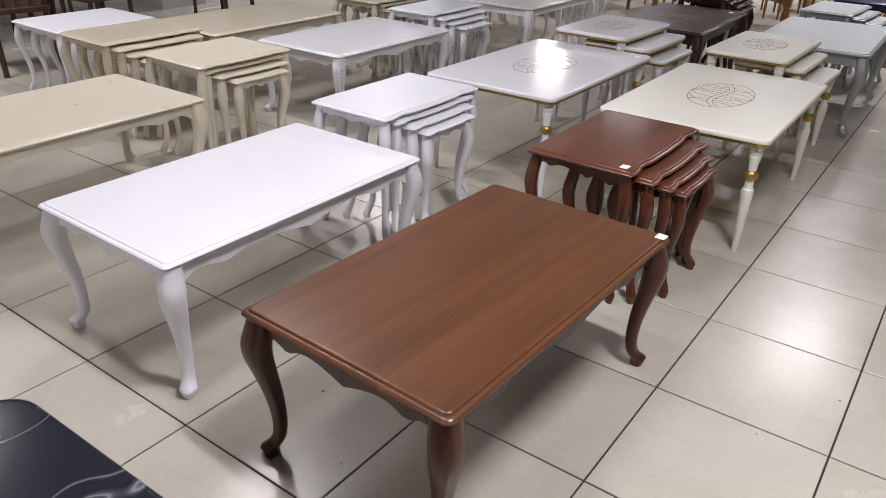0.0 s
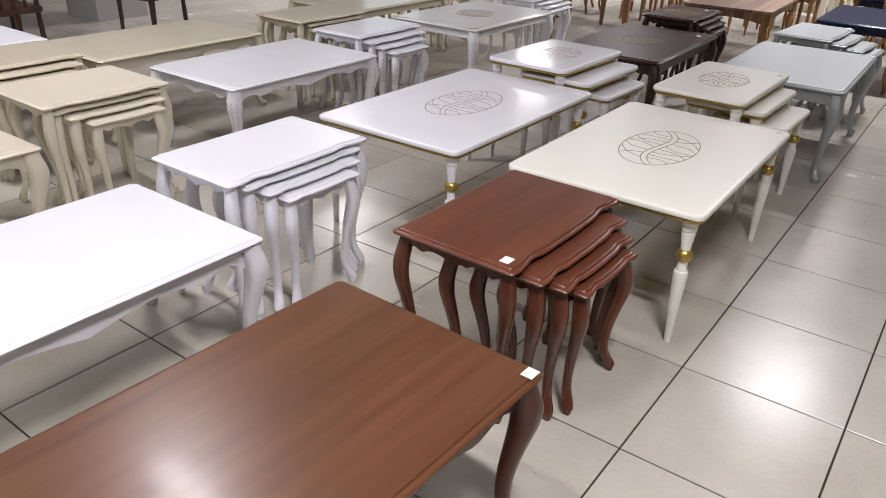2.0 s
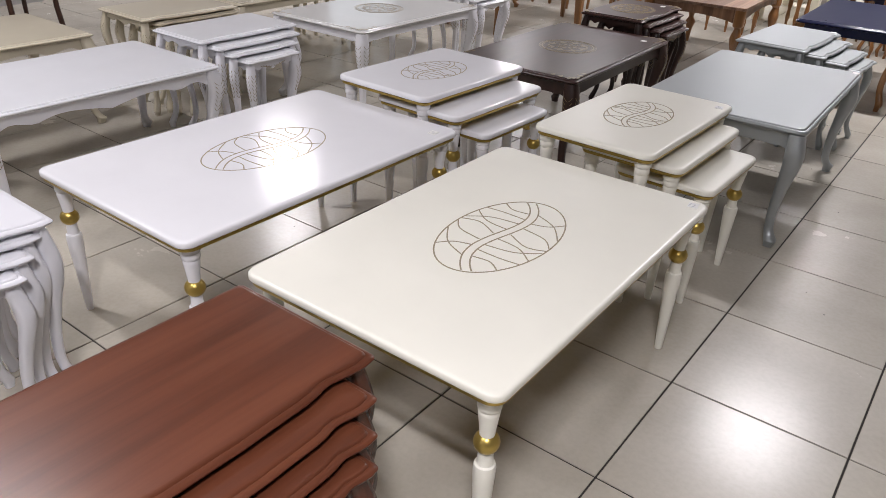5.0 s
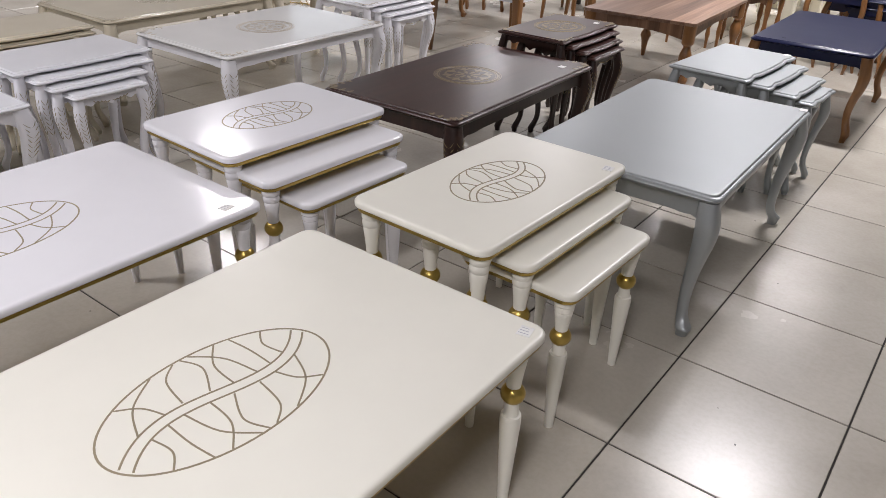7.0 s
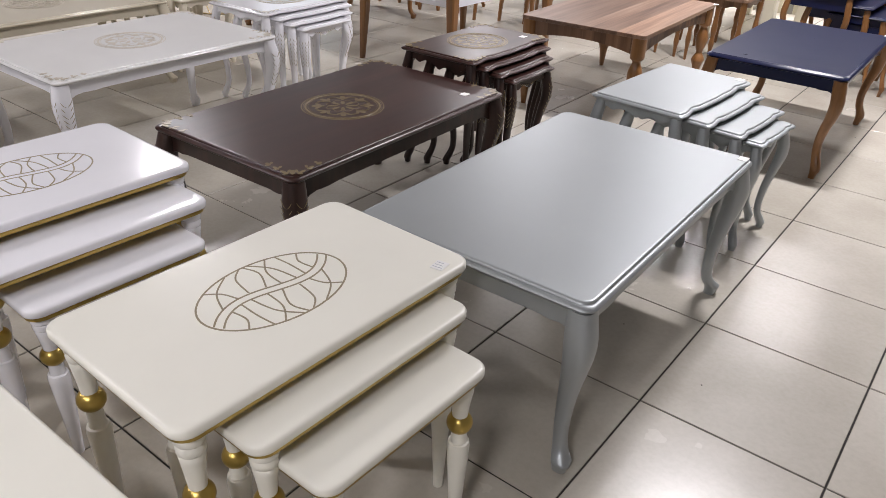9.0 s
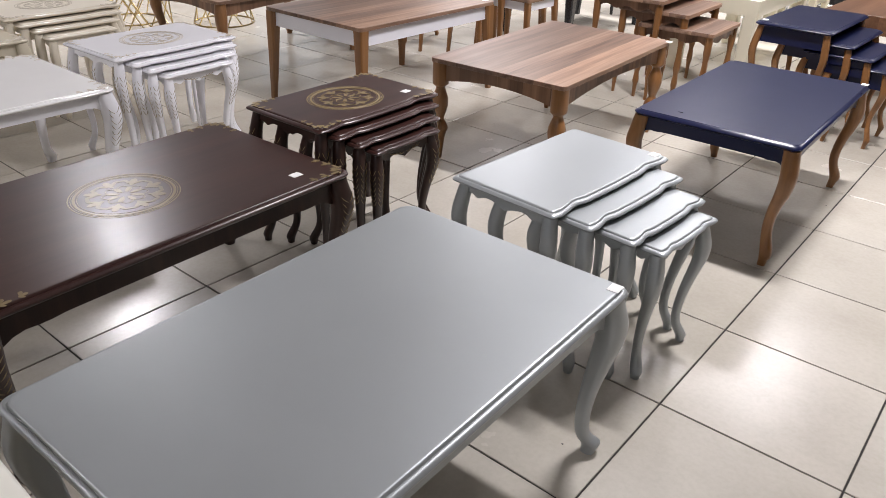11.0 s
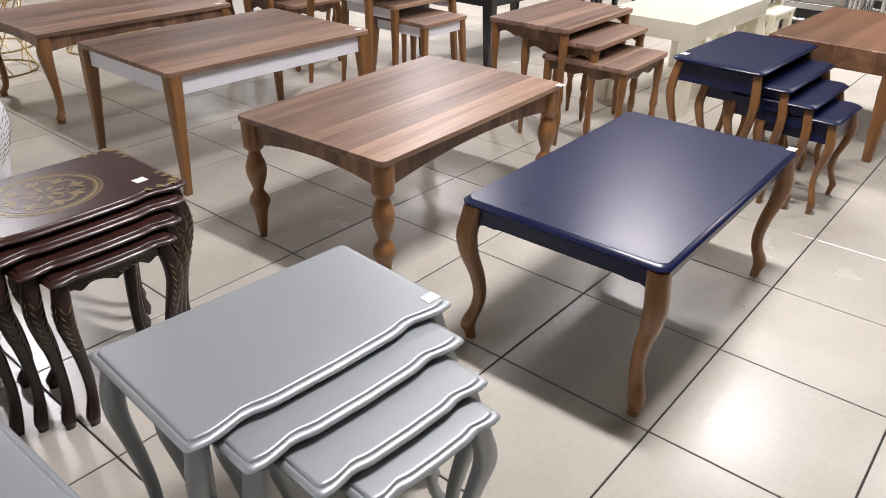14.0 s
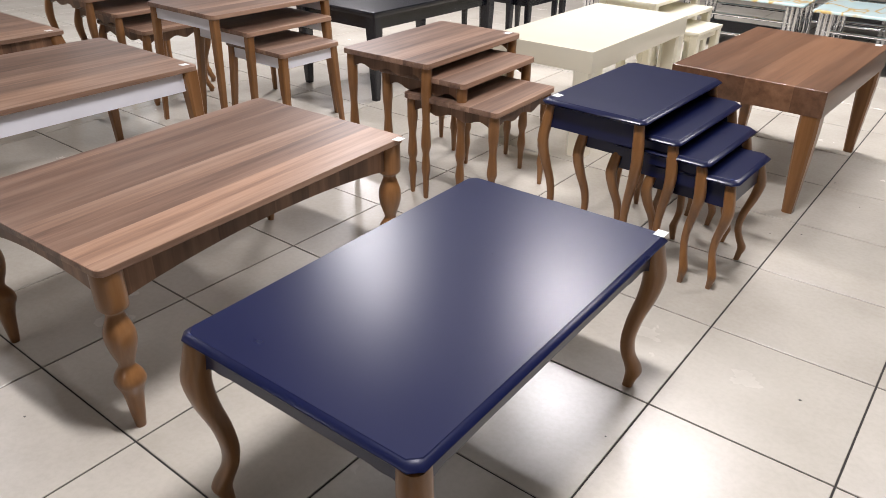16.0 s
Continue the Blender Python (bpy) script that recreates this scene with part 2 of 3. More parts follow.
PROFILES = {
    # inset from the edge, height as a fraction of the thickness
    "classic": [(0.013, 0.0), (0.006, 0.10), (0.001, 0.30), (0.0, 0.46), (0.002, 0.60), (0.0075, 0.74), (0.0125, 0.77), (0.0130, 0.76), (0.0150, 0.93), (0.0175, 0.99), (0.021, 1.0)],
    "soft": [(0.004, 0.0), (0.001, 0.08), (0.0, 0.2), (0.0, 0.72), (0.002, 0.88), (0.006, 0.97), (0.011, 1.0)],
    "square": [(0.001, 0.0), (0.0, 0.05), (0.0, 0.93), (0.001, 0.99), (0.003, 1.0)],
    "bevel": [(0.010, 0.0), (0.004, 0.15), (0.0, 0.4), (0.001, 0.5), (0.010, 0.86), (0.013, 0.9), (0.015, 1.0)],
}


def slab(w, l, z, thick, shape, profile, radius):
    bm = bmesh.new()
    o = outline(w, l, shape, radius)
    rings = [[(x * (w - 2 * i) / w, y * (l - 2 * i) / l, z + thick * f) for x, y in o] for i, f in PROFILES[profile]]
    # a narrow flat margin keeps the shading of the top level
    i = PROFILES[profile][-1][0] + 0.004
    rings.append([(x * (w - 2 * i) / w, y * (l - 2 * i) / l, z + thick) for x, y in o])
    return loft(bm, rings)


# ---- aprons ----
def apron_depth(style, u, d):
    s = min(u, 1 - u) * 2
    if style == "scallop":
        k = 1.0 * math.exp(-(s / 0.10) ** 2) + 0.42 * math.exp(-((s - 0.36) / 0.11) ** 2) + 0.62 * max(0, (s - 0.62) / 0.38) ** 1.5
        return d * (0.45 + 0.55 * min(1.0, k))
    if style == "belly":
        return d * (0.66 + 0.34 * (0.5 - 0.5 * math.cos(math.pi * min(1, max(0, (s - 0.02) / 0.62)))))
    if style == "bracket":
        return d * (0.62 + 0.38 * math.exp(-(s / 0.09) ** 2) + 0.05 * math.exp(-((s - 0.25) / 0.06) ** 2))
    if style == "arch":
        return d * (1.0 - 0.45 * math.sin(math.pi * min(1, max(0, u))) ** 0.7)
    if style == "wave":
        return d * (0.6 + 0.4 * (0.5 + 0.5 * math.cos(3 * math.pi * s)) * (1 - 0.3 * s))
    return d


def apron(length, d, style, z_top, thick=0.016):
    """A board along x, centred, hanging from z_top, its lower edge cut to the style."""
    bm = bmesh.new()
    n = 2 if style == "plain" else 36
    top, low = [], []
    for i in range(n + 1):
        u = i / n
        top.append((-length / 2 + length * u, z_top))
        low.append((-length / 2 + length * u, z_top - apron_depth(style, u, d)))
    rows = [[bm.verts.new((x, y, z)) for x, z in r] for y in (-thick / 2, thick / 2) for r in (top, low)]
    a, b, c, e = rows
    for i in range(n):
        bm.faces.new((a[i], a[i + 1], b[i + 1], b[i]))
        bm.faces.new((c[i], c[i + 1], e[i + 1], e[i]))
        bm.faces.new((a[i], a[i + 1], c[i + 1], c[i]))
        bm.faces.new((b[i], b[i + 1], e[i + 1], e[i]))
    for i in (0, n):
        bm.faces.new((a[i], b[i], e[i], c[i]))
    return bm


# ---- legs: height fraction, offset towards the outer corner, half width ----
LEGS = {
    "cabriole": [(1.0, 0.0, 0.027), (0.93, 0.004, 0.030), (0.84, 0.010, 0.032), (0.74, 0.010, 0.030), (0.6, 0.001, 0.0245), (0.44, -0.009, 0.0195),
                 (0.28, -0.014, 0.0165), (0.16, -0.012, 0.0155), (0.10, -0.004, 0.018), (0.065, 0.006, 0.0215), (0.035, 0.006, 0.019), (0.0, 0.004, 0.0165)],
    "cabriole_slim": [(1.0, 0.0, 0.018), (0.92, 0.006, 0.021), (0.82, 0.013, 0.0225), (0.72, 0.012, 0.021), (0.58, 0.001, 0.0175), (0.42, -0.010, 0.015),
                      (0.27, -0.015, 0.0132), (0.17, -0.012, 0.0135), (0.09, 0.000, 0.0165), (0.05, 0.006, 0.0165), (0.02, 0.006, 0.0135), (0.0, 0.006, 0.0125)],
    "s_curve": [(1.0, 0.0, 0.026), (0.9, 0.006, 0.027), (0.78, 0.013, 0.027), (0.64, 0.006, 0.024), (0.5, -0.009, 0.020), (0.36, -0.017, 0.0175),
                (0.25, -0.013, 0.0175), (0.16, -0.001, 0.020), (0.10, 0.004, 0.020), (0.05, 0.000, 0.0155), (0.0, -0.003, 0.0135)],
    "s_curve_slim": [(1.0, 0.0, 0.017), (0.88, 0.010, 0.019), (0.76, 0.017, 0.019), (0.62, 0.006, 0.017), (0.48, -0.011, 0.0145), (0.34, -0.017, 0.0125),
                     (0.22, -0.006, 0.0135), (0.13, 0.006, 0.015), (0.06, 0.002, 0.0115), (0.0, -0.002, 0.010)],
    "baluster": [(1.0, 0, 0.033), (0.81, 0, 0.033), (0.775, 0, 0.030), (0.75, 0, 0.0195), (0.72, 0, 0.021), (0.65, 0, 0.031), (0.59, 0, 0.0335), (0.52, 0, 0.029), (0.44, 0, 0.0185),
                 (0.41, 0, 0.0185), (0.365, 0, 0.030), (0.32, 0, 0.0345), (0.28, 0, 0.029), (0.22, 0, 0.022), (0.1, 0, 0.0165), (0.0, 0, 0.0115)],
    "baluster_slim": [(1.0, 0, 0.021), (0.8, 0, 0.021), (0.72, 0, 0.018), (0.62, 0, 0.015), (0.5, 0, 0.0185), (0.42, 0, 0.020), (0.36, 0, 0.014), (0.3, 0, 0.0165),
                      (0.24, 0, 0.0185), (0.17, 0, 0.0135), (0.08, 0, 0.0115), (0.0, 0, 0.0095)],
    "taper": [(1.0, 0.0, 0.030), (0.82, 0.003, 0.028), (0.5, 0.009, 0.0225), (0.0, 0.020, 0.014)],
    "taper_slim": [(1.0, 0.0, 0.021), (0.82, 0.004, 0.020), (0.5, 0.012, 0.017), (0.0, 0.026, 0.0115)],
    "straight_taper": [(1.0, 0, 0.036), (0.82, 0, 0.036), (0.5, 0, 0.030), (0.0, 0, 0.019)],
    "block": [(1.0, 0, 0.045), (0.5, 0, 0.045), (0.0, 0, 0.044)],
    "block_slim": [(1.0, 0, 0.026), (0.5, 0, 0.026), (0.0, 0, 0.025)],
    "turned": [(1.0, 0, 0.022), (0.985, 0, 0.0245), (0.965, 0, 0.0245), (0.955, 0, 0.0215), (0.94, 0, 0.0232), (0.92, 0, 0.0225), (0.912, 0, 0.0195),
               (0.90, 0, 0.021), (0.885, 0, 0.020), (0.82, 0, 0.0165), (0.765, 0, 0.0145), (0.68, 0, 0.0145), (0.62, 0, 0.0155), (0.605, 0, 0.0165),
               (0.60, 0, 0.0205), (0.575, 0, 0.0222), (0.53, 0, 0.0215), (0.3, 0, 0.0165), (0.06, 0, 0.0115), (0.0, 0, 0.0105)],
}
SQUARE = {"taper": 7, "taper_slim": 7, "straight_taper": 9, "block": 12, "block_slim": 12, "turned": 2, "baluster": 2.6, "baluster_slim": 2.6}
leg_cache = {}


def leg_mesh(style, h, material, grow=1.0):
    key = (style, round(h, 3), material.name, grow)
    if key not in leg_cache:
        prof = LEGS[style]
        straight = style in ("taper", "taper_slim", "straight_taper", "block", "block_slim", "turned")
        path = prof if straight else smooth_path(prof, 3)
        p, seg = SQUARE.get(style, 2.9), 20
        rings = []
        for f, off, r in path:
            ring = []
            for s in range(seg):
                a = 2 * math.pi * s / seg
                c, d = math.cos(a), math.sin(a)
                k = grow * r / (abs(c) ** p + abs(d) ** p) ** (1 / p)
                ring.append((off * grow + k * c, off * grow + k * d, h * f))
            rings.append(ring)
        leg_cache[key] = mesh_of("leg", loft(bmesh.new(), rings), material)
    return leg_cache[key]


def ball_mesh(h, material):
    key = ("ball", round(h, 3))
    if key not in leg_cache:
        bm = bmesh.new()
        n, seg, r = 10, 20, 0.0285
        rings = [[(r * math.sin(a) * math.cos(2 * math.pi * s / seg), r * math.sin(a) * math.sin(2 * math.pi * s / seg), h * 0.725 + r * 0.92 * math.cos(a)) for s in range(seg)]
                 for a in (math.pi * (0.14 + 0.72 * i / n) for i in range(n + 1))]
        leg_cache[key] = mesh_of("ball", loft(bm, rings), material)
    return leg_cache[key]


def carving_mesh(style, h, material, grow=1.0):
    """Carved leaf strokes down the outer faces of the knee."""
    key = ("carving", style, round(h, 3), material.name)
    if key not in leg_cache:
        prof = sorted(LEGS[style])
        bm = bmesh.new()

        def at(z):
            for (z0, o0, r0), (z1, o1, r1) in zip(prof, prof[1:]):
                if z0 <= z <= z1:
                    t = (z - z0) / (z1 - z0)
                    return (o0 + (o1 - o0) * t) * grow, (r0 + (r1 - r0) * t) * grow
        for face in (0, 1):
            for i in range(7):
                z0 = 0.86 - 0.048 * i
                for side in (-1, 1):
                    path = []
                    for s in range(5):
                        u = s / 4
                        z = z0 + 0.05 * (u - 0.5)
                        off, r = at(z)
                        lat = side * r * (0.08 + 0.62 * u ** 0.7)
                        out = off + r * 0.985 + 0.0004
                        p = (out, off + lat, h * z) if face == 0 else (off + lat, out, h * z)
                        path.append(p)
                    tube(bm, path, lambda t: 0.0003 + 0.0011 * math.sin(math.pi * (0.1 + 0.85 * t)), 5)
        leg_cache[key] = mesh_of("carving", bm, material)
    return leg_cache[key]


# ---- ornament on tops ----
def ribbon(bm, path, width, z, thick=0.0007):
    """A flat inlaid line a hair above the top."""
    rows = []
    for i, p in enumerate(path):
        a, c = Vector((*path[max(i - 1, 0)], 0)), Vector((*path[min(i + 1, len(path) - 1)], 0))
        d = c - a
        if d.length < 1e-9:
            continue
        d.normalize()
        nrm = Vector((-d.y, d.x, 0)) * width / 2
        q = Vector((*p, 0))
        rows.append([q - nrm + Vector((0, 0, z)), q - nrm * 0.8 + Vector((0, 0, z + thick)), q + nrm * 0.8 + Vector((0, 0, z + thick)), q + nrm + Vector((0, 0, z))])
    if len(rows) > 1:
        loft(bm, rows)


def oval_pattern(a, b, z, width):
    """An oval with a double S band along it and crossing arcs on both sides; a across (x), b along (y)."""
    bm = bmesh.new()
    n = 72
    ribbon(bm, [(a * math.cos(2 * math.pi * i / n), b * math.sin(2 * math.pi * i / n)) for i in range(n + 1)], width, z)

    def s_band(p):
        return 0.40 * p - 0.816 * p ** 3
    for off in (-0.085, 0.085):
        path = []
        for i in range(81):
            p = -0.99 + 1.98 * i / 80
            d = Vector((1.0, (0.40 - 2.45 * p * p) * a / b)).normalized()
            x, y = a * s_band(p) + off * a * d.x, b * p - off * a * d.y
            if (x / a) ** 2 + (y / b) ** 2 < 0.985:
                path.append((x, y))
        ribbon(bm, path, width, z)
    # arcs from the rim to the band: start, middle, end as shares of the half axes; each has a twin turned half round
    for arc in (((-0.95, -0.26), (-0.60, -0.54), (-0.10, -0.69)), ((-0.74, -0.65), (-0.52, -0.50), (-0.19, -0.43)), ((-0.98, -0.04), (-0.73, -0.20), (-0.21, -0.27)),
                ((-0.99, 0.03), (-0.61, 0.09), (-0.14, -0.05)), ((-0.93, 0.34), (-0.54, 0.17), (-0.03, 0.13)), ((-0.98, 0.10), (-0.56, 0.28), (0.02, 0.34)),
                ((-0.87, 0.47), (-0.46, 0.49), (0.0, 0.48)), ((-0.68, 0.72), (-0.42, 0.62), (-0.07, 0.64))):
        for side in (-1, 1):
            ribbon(bm, [(side * a * q, side * b * p) for q, p in smooth_path(arc, 8)], width * 0.9, z)
    return bm


def petal(bm, cx, cy, ang, length, width, z, thick=0.0007):
    pts = []
    for i in range(12):
        t = 2 * math.pi * i / 12
        u, v = length * 0.5 * (1 + math.cos(t)), width * 0.5 * math.sin(t) * (0.55 + 0.45 * math.cos(t / 2) ** 2)
        pts.append((cx + u * math.cos(ang) - v * math.sin(ang), cy + u * math.sin(ang) + v * math.cos(ang)))
    loft(bm, [[(x, y, z) for x, y in pts], [(x, y, z + thick) for x, y in pts]])


def medallion(rx, ry, z):
    """A double ring round a rosette of leaves."""
    bm = bmesh.new()
    n = 64
    for f, w in ((1.0, 0.0035), (0.955, 0.002), (0.90, 0.008), (0.84, 0.002)):
        ribbon(bm, [(rx * f * math.cos(2 * math.pi * i / n), ry * f * math.sin(2 * math.pi * i / n)) for i in range(n + 1)], w, z)
    for i in range(8):
        a = 2 * math.pi * i / 8
        ca, sa = math.cos(a), math.sin(a)
        petal(bm, rx * 0.10 * ca, ry * 0.10 * sa, a, rx * 0.26, rx * 0.13, z)
        petal(bm, rx * 0.42 * ca, ry * 0.42 * sa, a, rx * 0.34, rx * 0.17, z)
        for s in (-1, 1):
            petal(bm, rx * 0.48 * ca, ry * 0.48 * sa, a + s * 0.75, rx * 0.26, rx * 0.10, z)
            petal(bm, rx * 0.66 * math.cos(a + s * 0.27), ry * 0.66 * math.sin(a + s * 0.27), a + s * 1.9, rx * 0.20, rx * 0.09, z)
        ribbon(bm, [(rx * (0.30 + 0.12 * math.sin(math.pi * k / 8)) * math.cos(a + math.pi / 4 * k / 8), ry * (0.30 + 0.12 * math.sin(math.pi * k / 8)) * math.sin(a + math.pi / 4 * k / 8)) for k in range(9)], 0.003, z)
    return bm


def corner_spray(hw, hl, z, size):
    """A spray of leaves for the corner at +x, +y."""
    bm = bmesh.new()
    for sx in (1,):
        for sy in (1,):
            def put(u, v, ang, le, wi):
                x, y = sx * (hw - u * size), sy * (hl - v * size)
                dx, dy = -sx * math.cos(ang), -sy * math.sin(ang)
                petal(bm, x, y, math.atan2(dy, dx), le * size, wi * size, z)
            put(0.22, 0.22, 0.78, 0.32, 0.20)
            for a, d in ((0.1, 0), (1.47, 1)):
                for k in range(3):
                    u, v = (0.35 + 0.42 * k, 0.16 + 0.05 * k) if d == 0 else (0.16 + 0.05 * k, 0.35 + 0.42 * k)
                    put(u, v, a, 0.34 - 0.06 * k, 0.14)
                    put(u + 0.05, v + 0.05, a + (0.9 if d == 0 else -0.9), 0.24 - 0.04 * k, 0.12)
                    put(u, v, a + (-0.9 if d == 0 else 0.9), 0.16, 0.09)
    return bm


# ---- a table ----
def table(name, x0, x1, y0, y1, h, label, top="white", leg="white", side=None, shape="round", profile="classic", radius=0.02, thick=0.024,
          legs="cabriole", grow=1.12, apron_style="scallop", apron_h=0.085, inset=0.038, front=True, category="coffee table", group="",
          carve=None, print_mat=None, print_kind="", trim=None, turn=0.0):
    w, l = x1 - x0, y1 - y0
    side = side or leg
    t = thing(name, pose((x0 + x1) / 2, (y0 + y1) / 2, 0, 0, 0, turn), label, category, group)
    zt = h - thick
    tt = part("tabletop", slab(w, l, zt, thick, shape, profile, radius), M[top], t)
    if trim:
        part("trim", slab(w - 0.012, l - 0.012, zt - 0.013, 0.0125, shape, "soft", radius), M[trim], t, "painted gold band under the top")
        zt -= 0.013
    lm = leg_mesh(legs, zt, M[leg], grow)
    for i, (sx, sy) in enumerate(((1, 1), (-1, 1), (-1, -1), (1, -1))):
        g = part("leg", lm, M[leg], t, "", pose(sx * (w / 2 - inset), sy * (l / 2 - inset), 0, 0, 0, 90 * i))
        if legs == "turned":
            part("ball", ball_mesh(zt, M["gold"]), M["gold"], g, "gold painted ball")
        if carve:
            part("carving", carving_mesh(legs, zt, M[carve], grow), M[carve], g, "carved leaf strokes")
    if apron_h:
        gap = 2 * inset - 0.01
        for ang, length, dist, on in ((0, w - gap, -(l / 2 - inset), True), (180, w - gap, l / 2 - inset, True), (90, l - gap, w / 2 - inset, front), (270, l - gap, -(w / 2 - inset), True)):
            if on:
                m = pose(0, dist, 0) if ang in (0, 180) else pose(dist, 0, 0, 0, 0, 90)
                ap = part("apron", apron(length, apron_h, apron_style, zt - 0.001), M[side], t, "", m)
                if carve and front and ang == 90 and category == "nesting table":
                    bm = bmesh.new()
                    for s in (-1, 1):
                        for k in range(4):
                            tube(bm, [(s * (0.008 + 0.017 * k + 0.02 * q / 4), 0.0085, zt - 0.024 - 0.010 * math.sin(math.pi * (0.2 + 0.7 * q / 4)) + 0.003 * k) for q in range(5)], 0.0016, 5)
                    part("carving", bm, M[carve], ap, "carved shell ornament", pose(0, 0, 0, 0, 0, 180))
    if print_kind == "oval":
        part("engraving", oval_pattern(0.140 if w > 0.5 else 0.112, 0.235 if l > 0.9 else 0.168, h, 0.0042), M[print_mat], t, "engraved oval of crossing arcs")
    if print_kind == "medallion":
        r = 0.152 if w > 0.5 else 0.135
        part("medallion", medallion(r, r * (1 if w > 0.5 else 1.1), h), M[print_mat], t, "faded gold medallion")
        for sx in (-1, 1):
            for sy in (-1, 1):
                bm = corner_spray(w / 2, l / 2, h, 0.105 if w > 0.5 else 0.085)
                for v in bm.verts:
                    v.co.x, v.co.y = v.co.x * sx, v.co.y * sy
                part("corner_print", bm, M[print_mat], t, "faded gold leaf spray in a corner")
    return t


def nest(group, rects, label, small="smaller matching nesting table pulled half out", **kw):
    """Nesting tables pulled out towards the aisle: rects of x0, x1, y0, y1, height, the largest first."""
    for i, (x0, x1, y0, y1, h) in enumerate(rects):
        k = dict(kw)
        if i:
            k["print_kind"] = k.pop("inner_print", "")
        else:
            k.pop("inner_print", None)
        table("nesting_table", x0, x1, y0, y1, h, label if i == 0 else small, category="nesting table", group=group, front=i == len(rects) - 1, **k)


def price_tag(x, y, z, ang=0.0, w=0.030, l=0.036, lines=False):
    t = tagged(new("price_tag", mesh_of("price_tag", box(bmesh.new(), -w / 2, w / 2, -l / 2, l / 2, 0.0, 0.0012, 0.0004), M["paper"])),
               "small white paper price tag lying on the table top", "price tag", "price tags")
    t.matrix_basis = pose(x, y, z + 0.0002, 0, 0, ang)
    if lines:
        for k in range(3):
            part("print_line", box(bmesh.new(), -w * 0.4, w * (0.35 - 0.1 * k), -l * 0.3 + k * l * 0.27, -l * 0.3 + k * l * 0.27 + 0.002, 0.0012, 0.0015), M["ink"], t, "line of tiny grey print")
    return t


# ---- shell of the hall ----
def wall(name, x0, x1, y0, y1, z0, z1, mat, label, category):
    ob = new(name, mesh_of(name, box(bmesh.new(), x0, x1, y0, y1, z0, z1), mat))
    return tagged(ob, label, category, "", "structure")


WINDOWS = ((9.4, 11.4),)
SILL, HEAD = 0.9, 2.9
edge = ROOM_Y0
west = bmesh.new()
box(west, ROOM_X0 - 0.2, ROOM_X0, ROOM_Y0, ROOM_Y1, 0, SILL)
box(west, ROOM_X0 - 0.2, ROOM_X0, ROOM_Y0, ROOM_Y1, HEAD, ROOM_H)
for a, c in (*WINDOWS, (ROOM_Y1, None)):
    box(west, ROOM_X0 - 0.2, ROOM_X0, edge, a, SILL, HEAD)
    edge = c
tagged(new("wall_west", mesh_of("wall_west", west, M["plaster"])), "plain off-white plastered wall with shop windows", "wall", "", "structure")
for k, (a, c) in enumerate(WINDOWS):
    win = thing("window_%d" % (k + 1), pose(ROOM_X0 - 0.1, (a + c) / 2, SILL), "tall shop window with a white frame", "window", "shop windows", "structure")
    hw, hh = (c - a) / 2, HEAD - SILL
    fr = bmesh.new()
    for q in ((-hw, -hw + 0.06, 0, hh), (hw - 0.06, hw, 0, hh), (-hw + 0.06, hw - 0.06, 0, 0.06), (-hw + 0.06, hw - 0.06, hh - 0.06, hh)):
        box(fr, -0.03, 0.03, *q)
    part("window_frame", fr, M["white"], win)
    part("pane", box(bmesh.new(), -0.004, 0.004, -hw + 0.06, hw - 0.06, 0.06, hh - 0.06), M["glass"], win).visible_shadow = False
    sky = bpy.data.lights.new("window_daylight", "AREA")
    sky.shape, sky.size, sky.size_y, sky.energy, sky.color = "RECTANGLE", c - a, hh, DAY_W, (0.86, 0.92, 1.0)
    new("window_daylight", sky).matrix_basis = look((ROOM_X0 - 0.25, (a + c) / 2, (SILL + HEAD) / 2), (0, (a + c) / 2, (SILL + HEAD) / 2))
wall("wall_east", ROOM_X1, ROOM_X1 + 0.2, ROOM_Y0, ROOM_Y1, 0, ROOM_H, M["plaster"], "plain off-white plastered wall of the hall", "wall")
wall("wall_south", ROOM_X0 - 0.2, ROOM_X1 + 0.2, ROOM_Y0 - 0.2, ROOM_Y0, 0, ROOM_H, M["plaster"], "plain off-white plastered wall of the hall", "wall")
wall("wall_north", ROOM_X0 - 0.2, ROOM_X1 + 0.2, ROOM_Y1, ROOM_Y1 + 0.2, 0, ROOM_H, M["plaster"], "plain off-white plastered wall of the hall", "wall")
wall("ceiling", ROOM_X0 - 0.2, ROOM_X1 + 0.2, ROOM_Y0 - 0.2, ROOM_Y1 + 0.2, ROOM_H, ROOM_H + 0.15, M["ceiling"], "plain white showroom ceiling", "ceiling")
wall("pillar", -7.33, -6.76, 2.98, 3.54, 0, ROOM_H, M["plaster"], "square white plastered pillar standing on the tiled floor", "pillar")


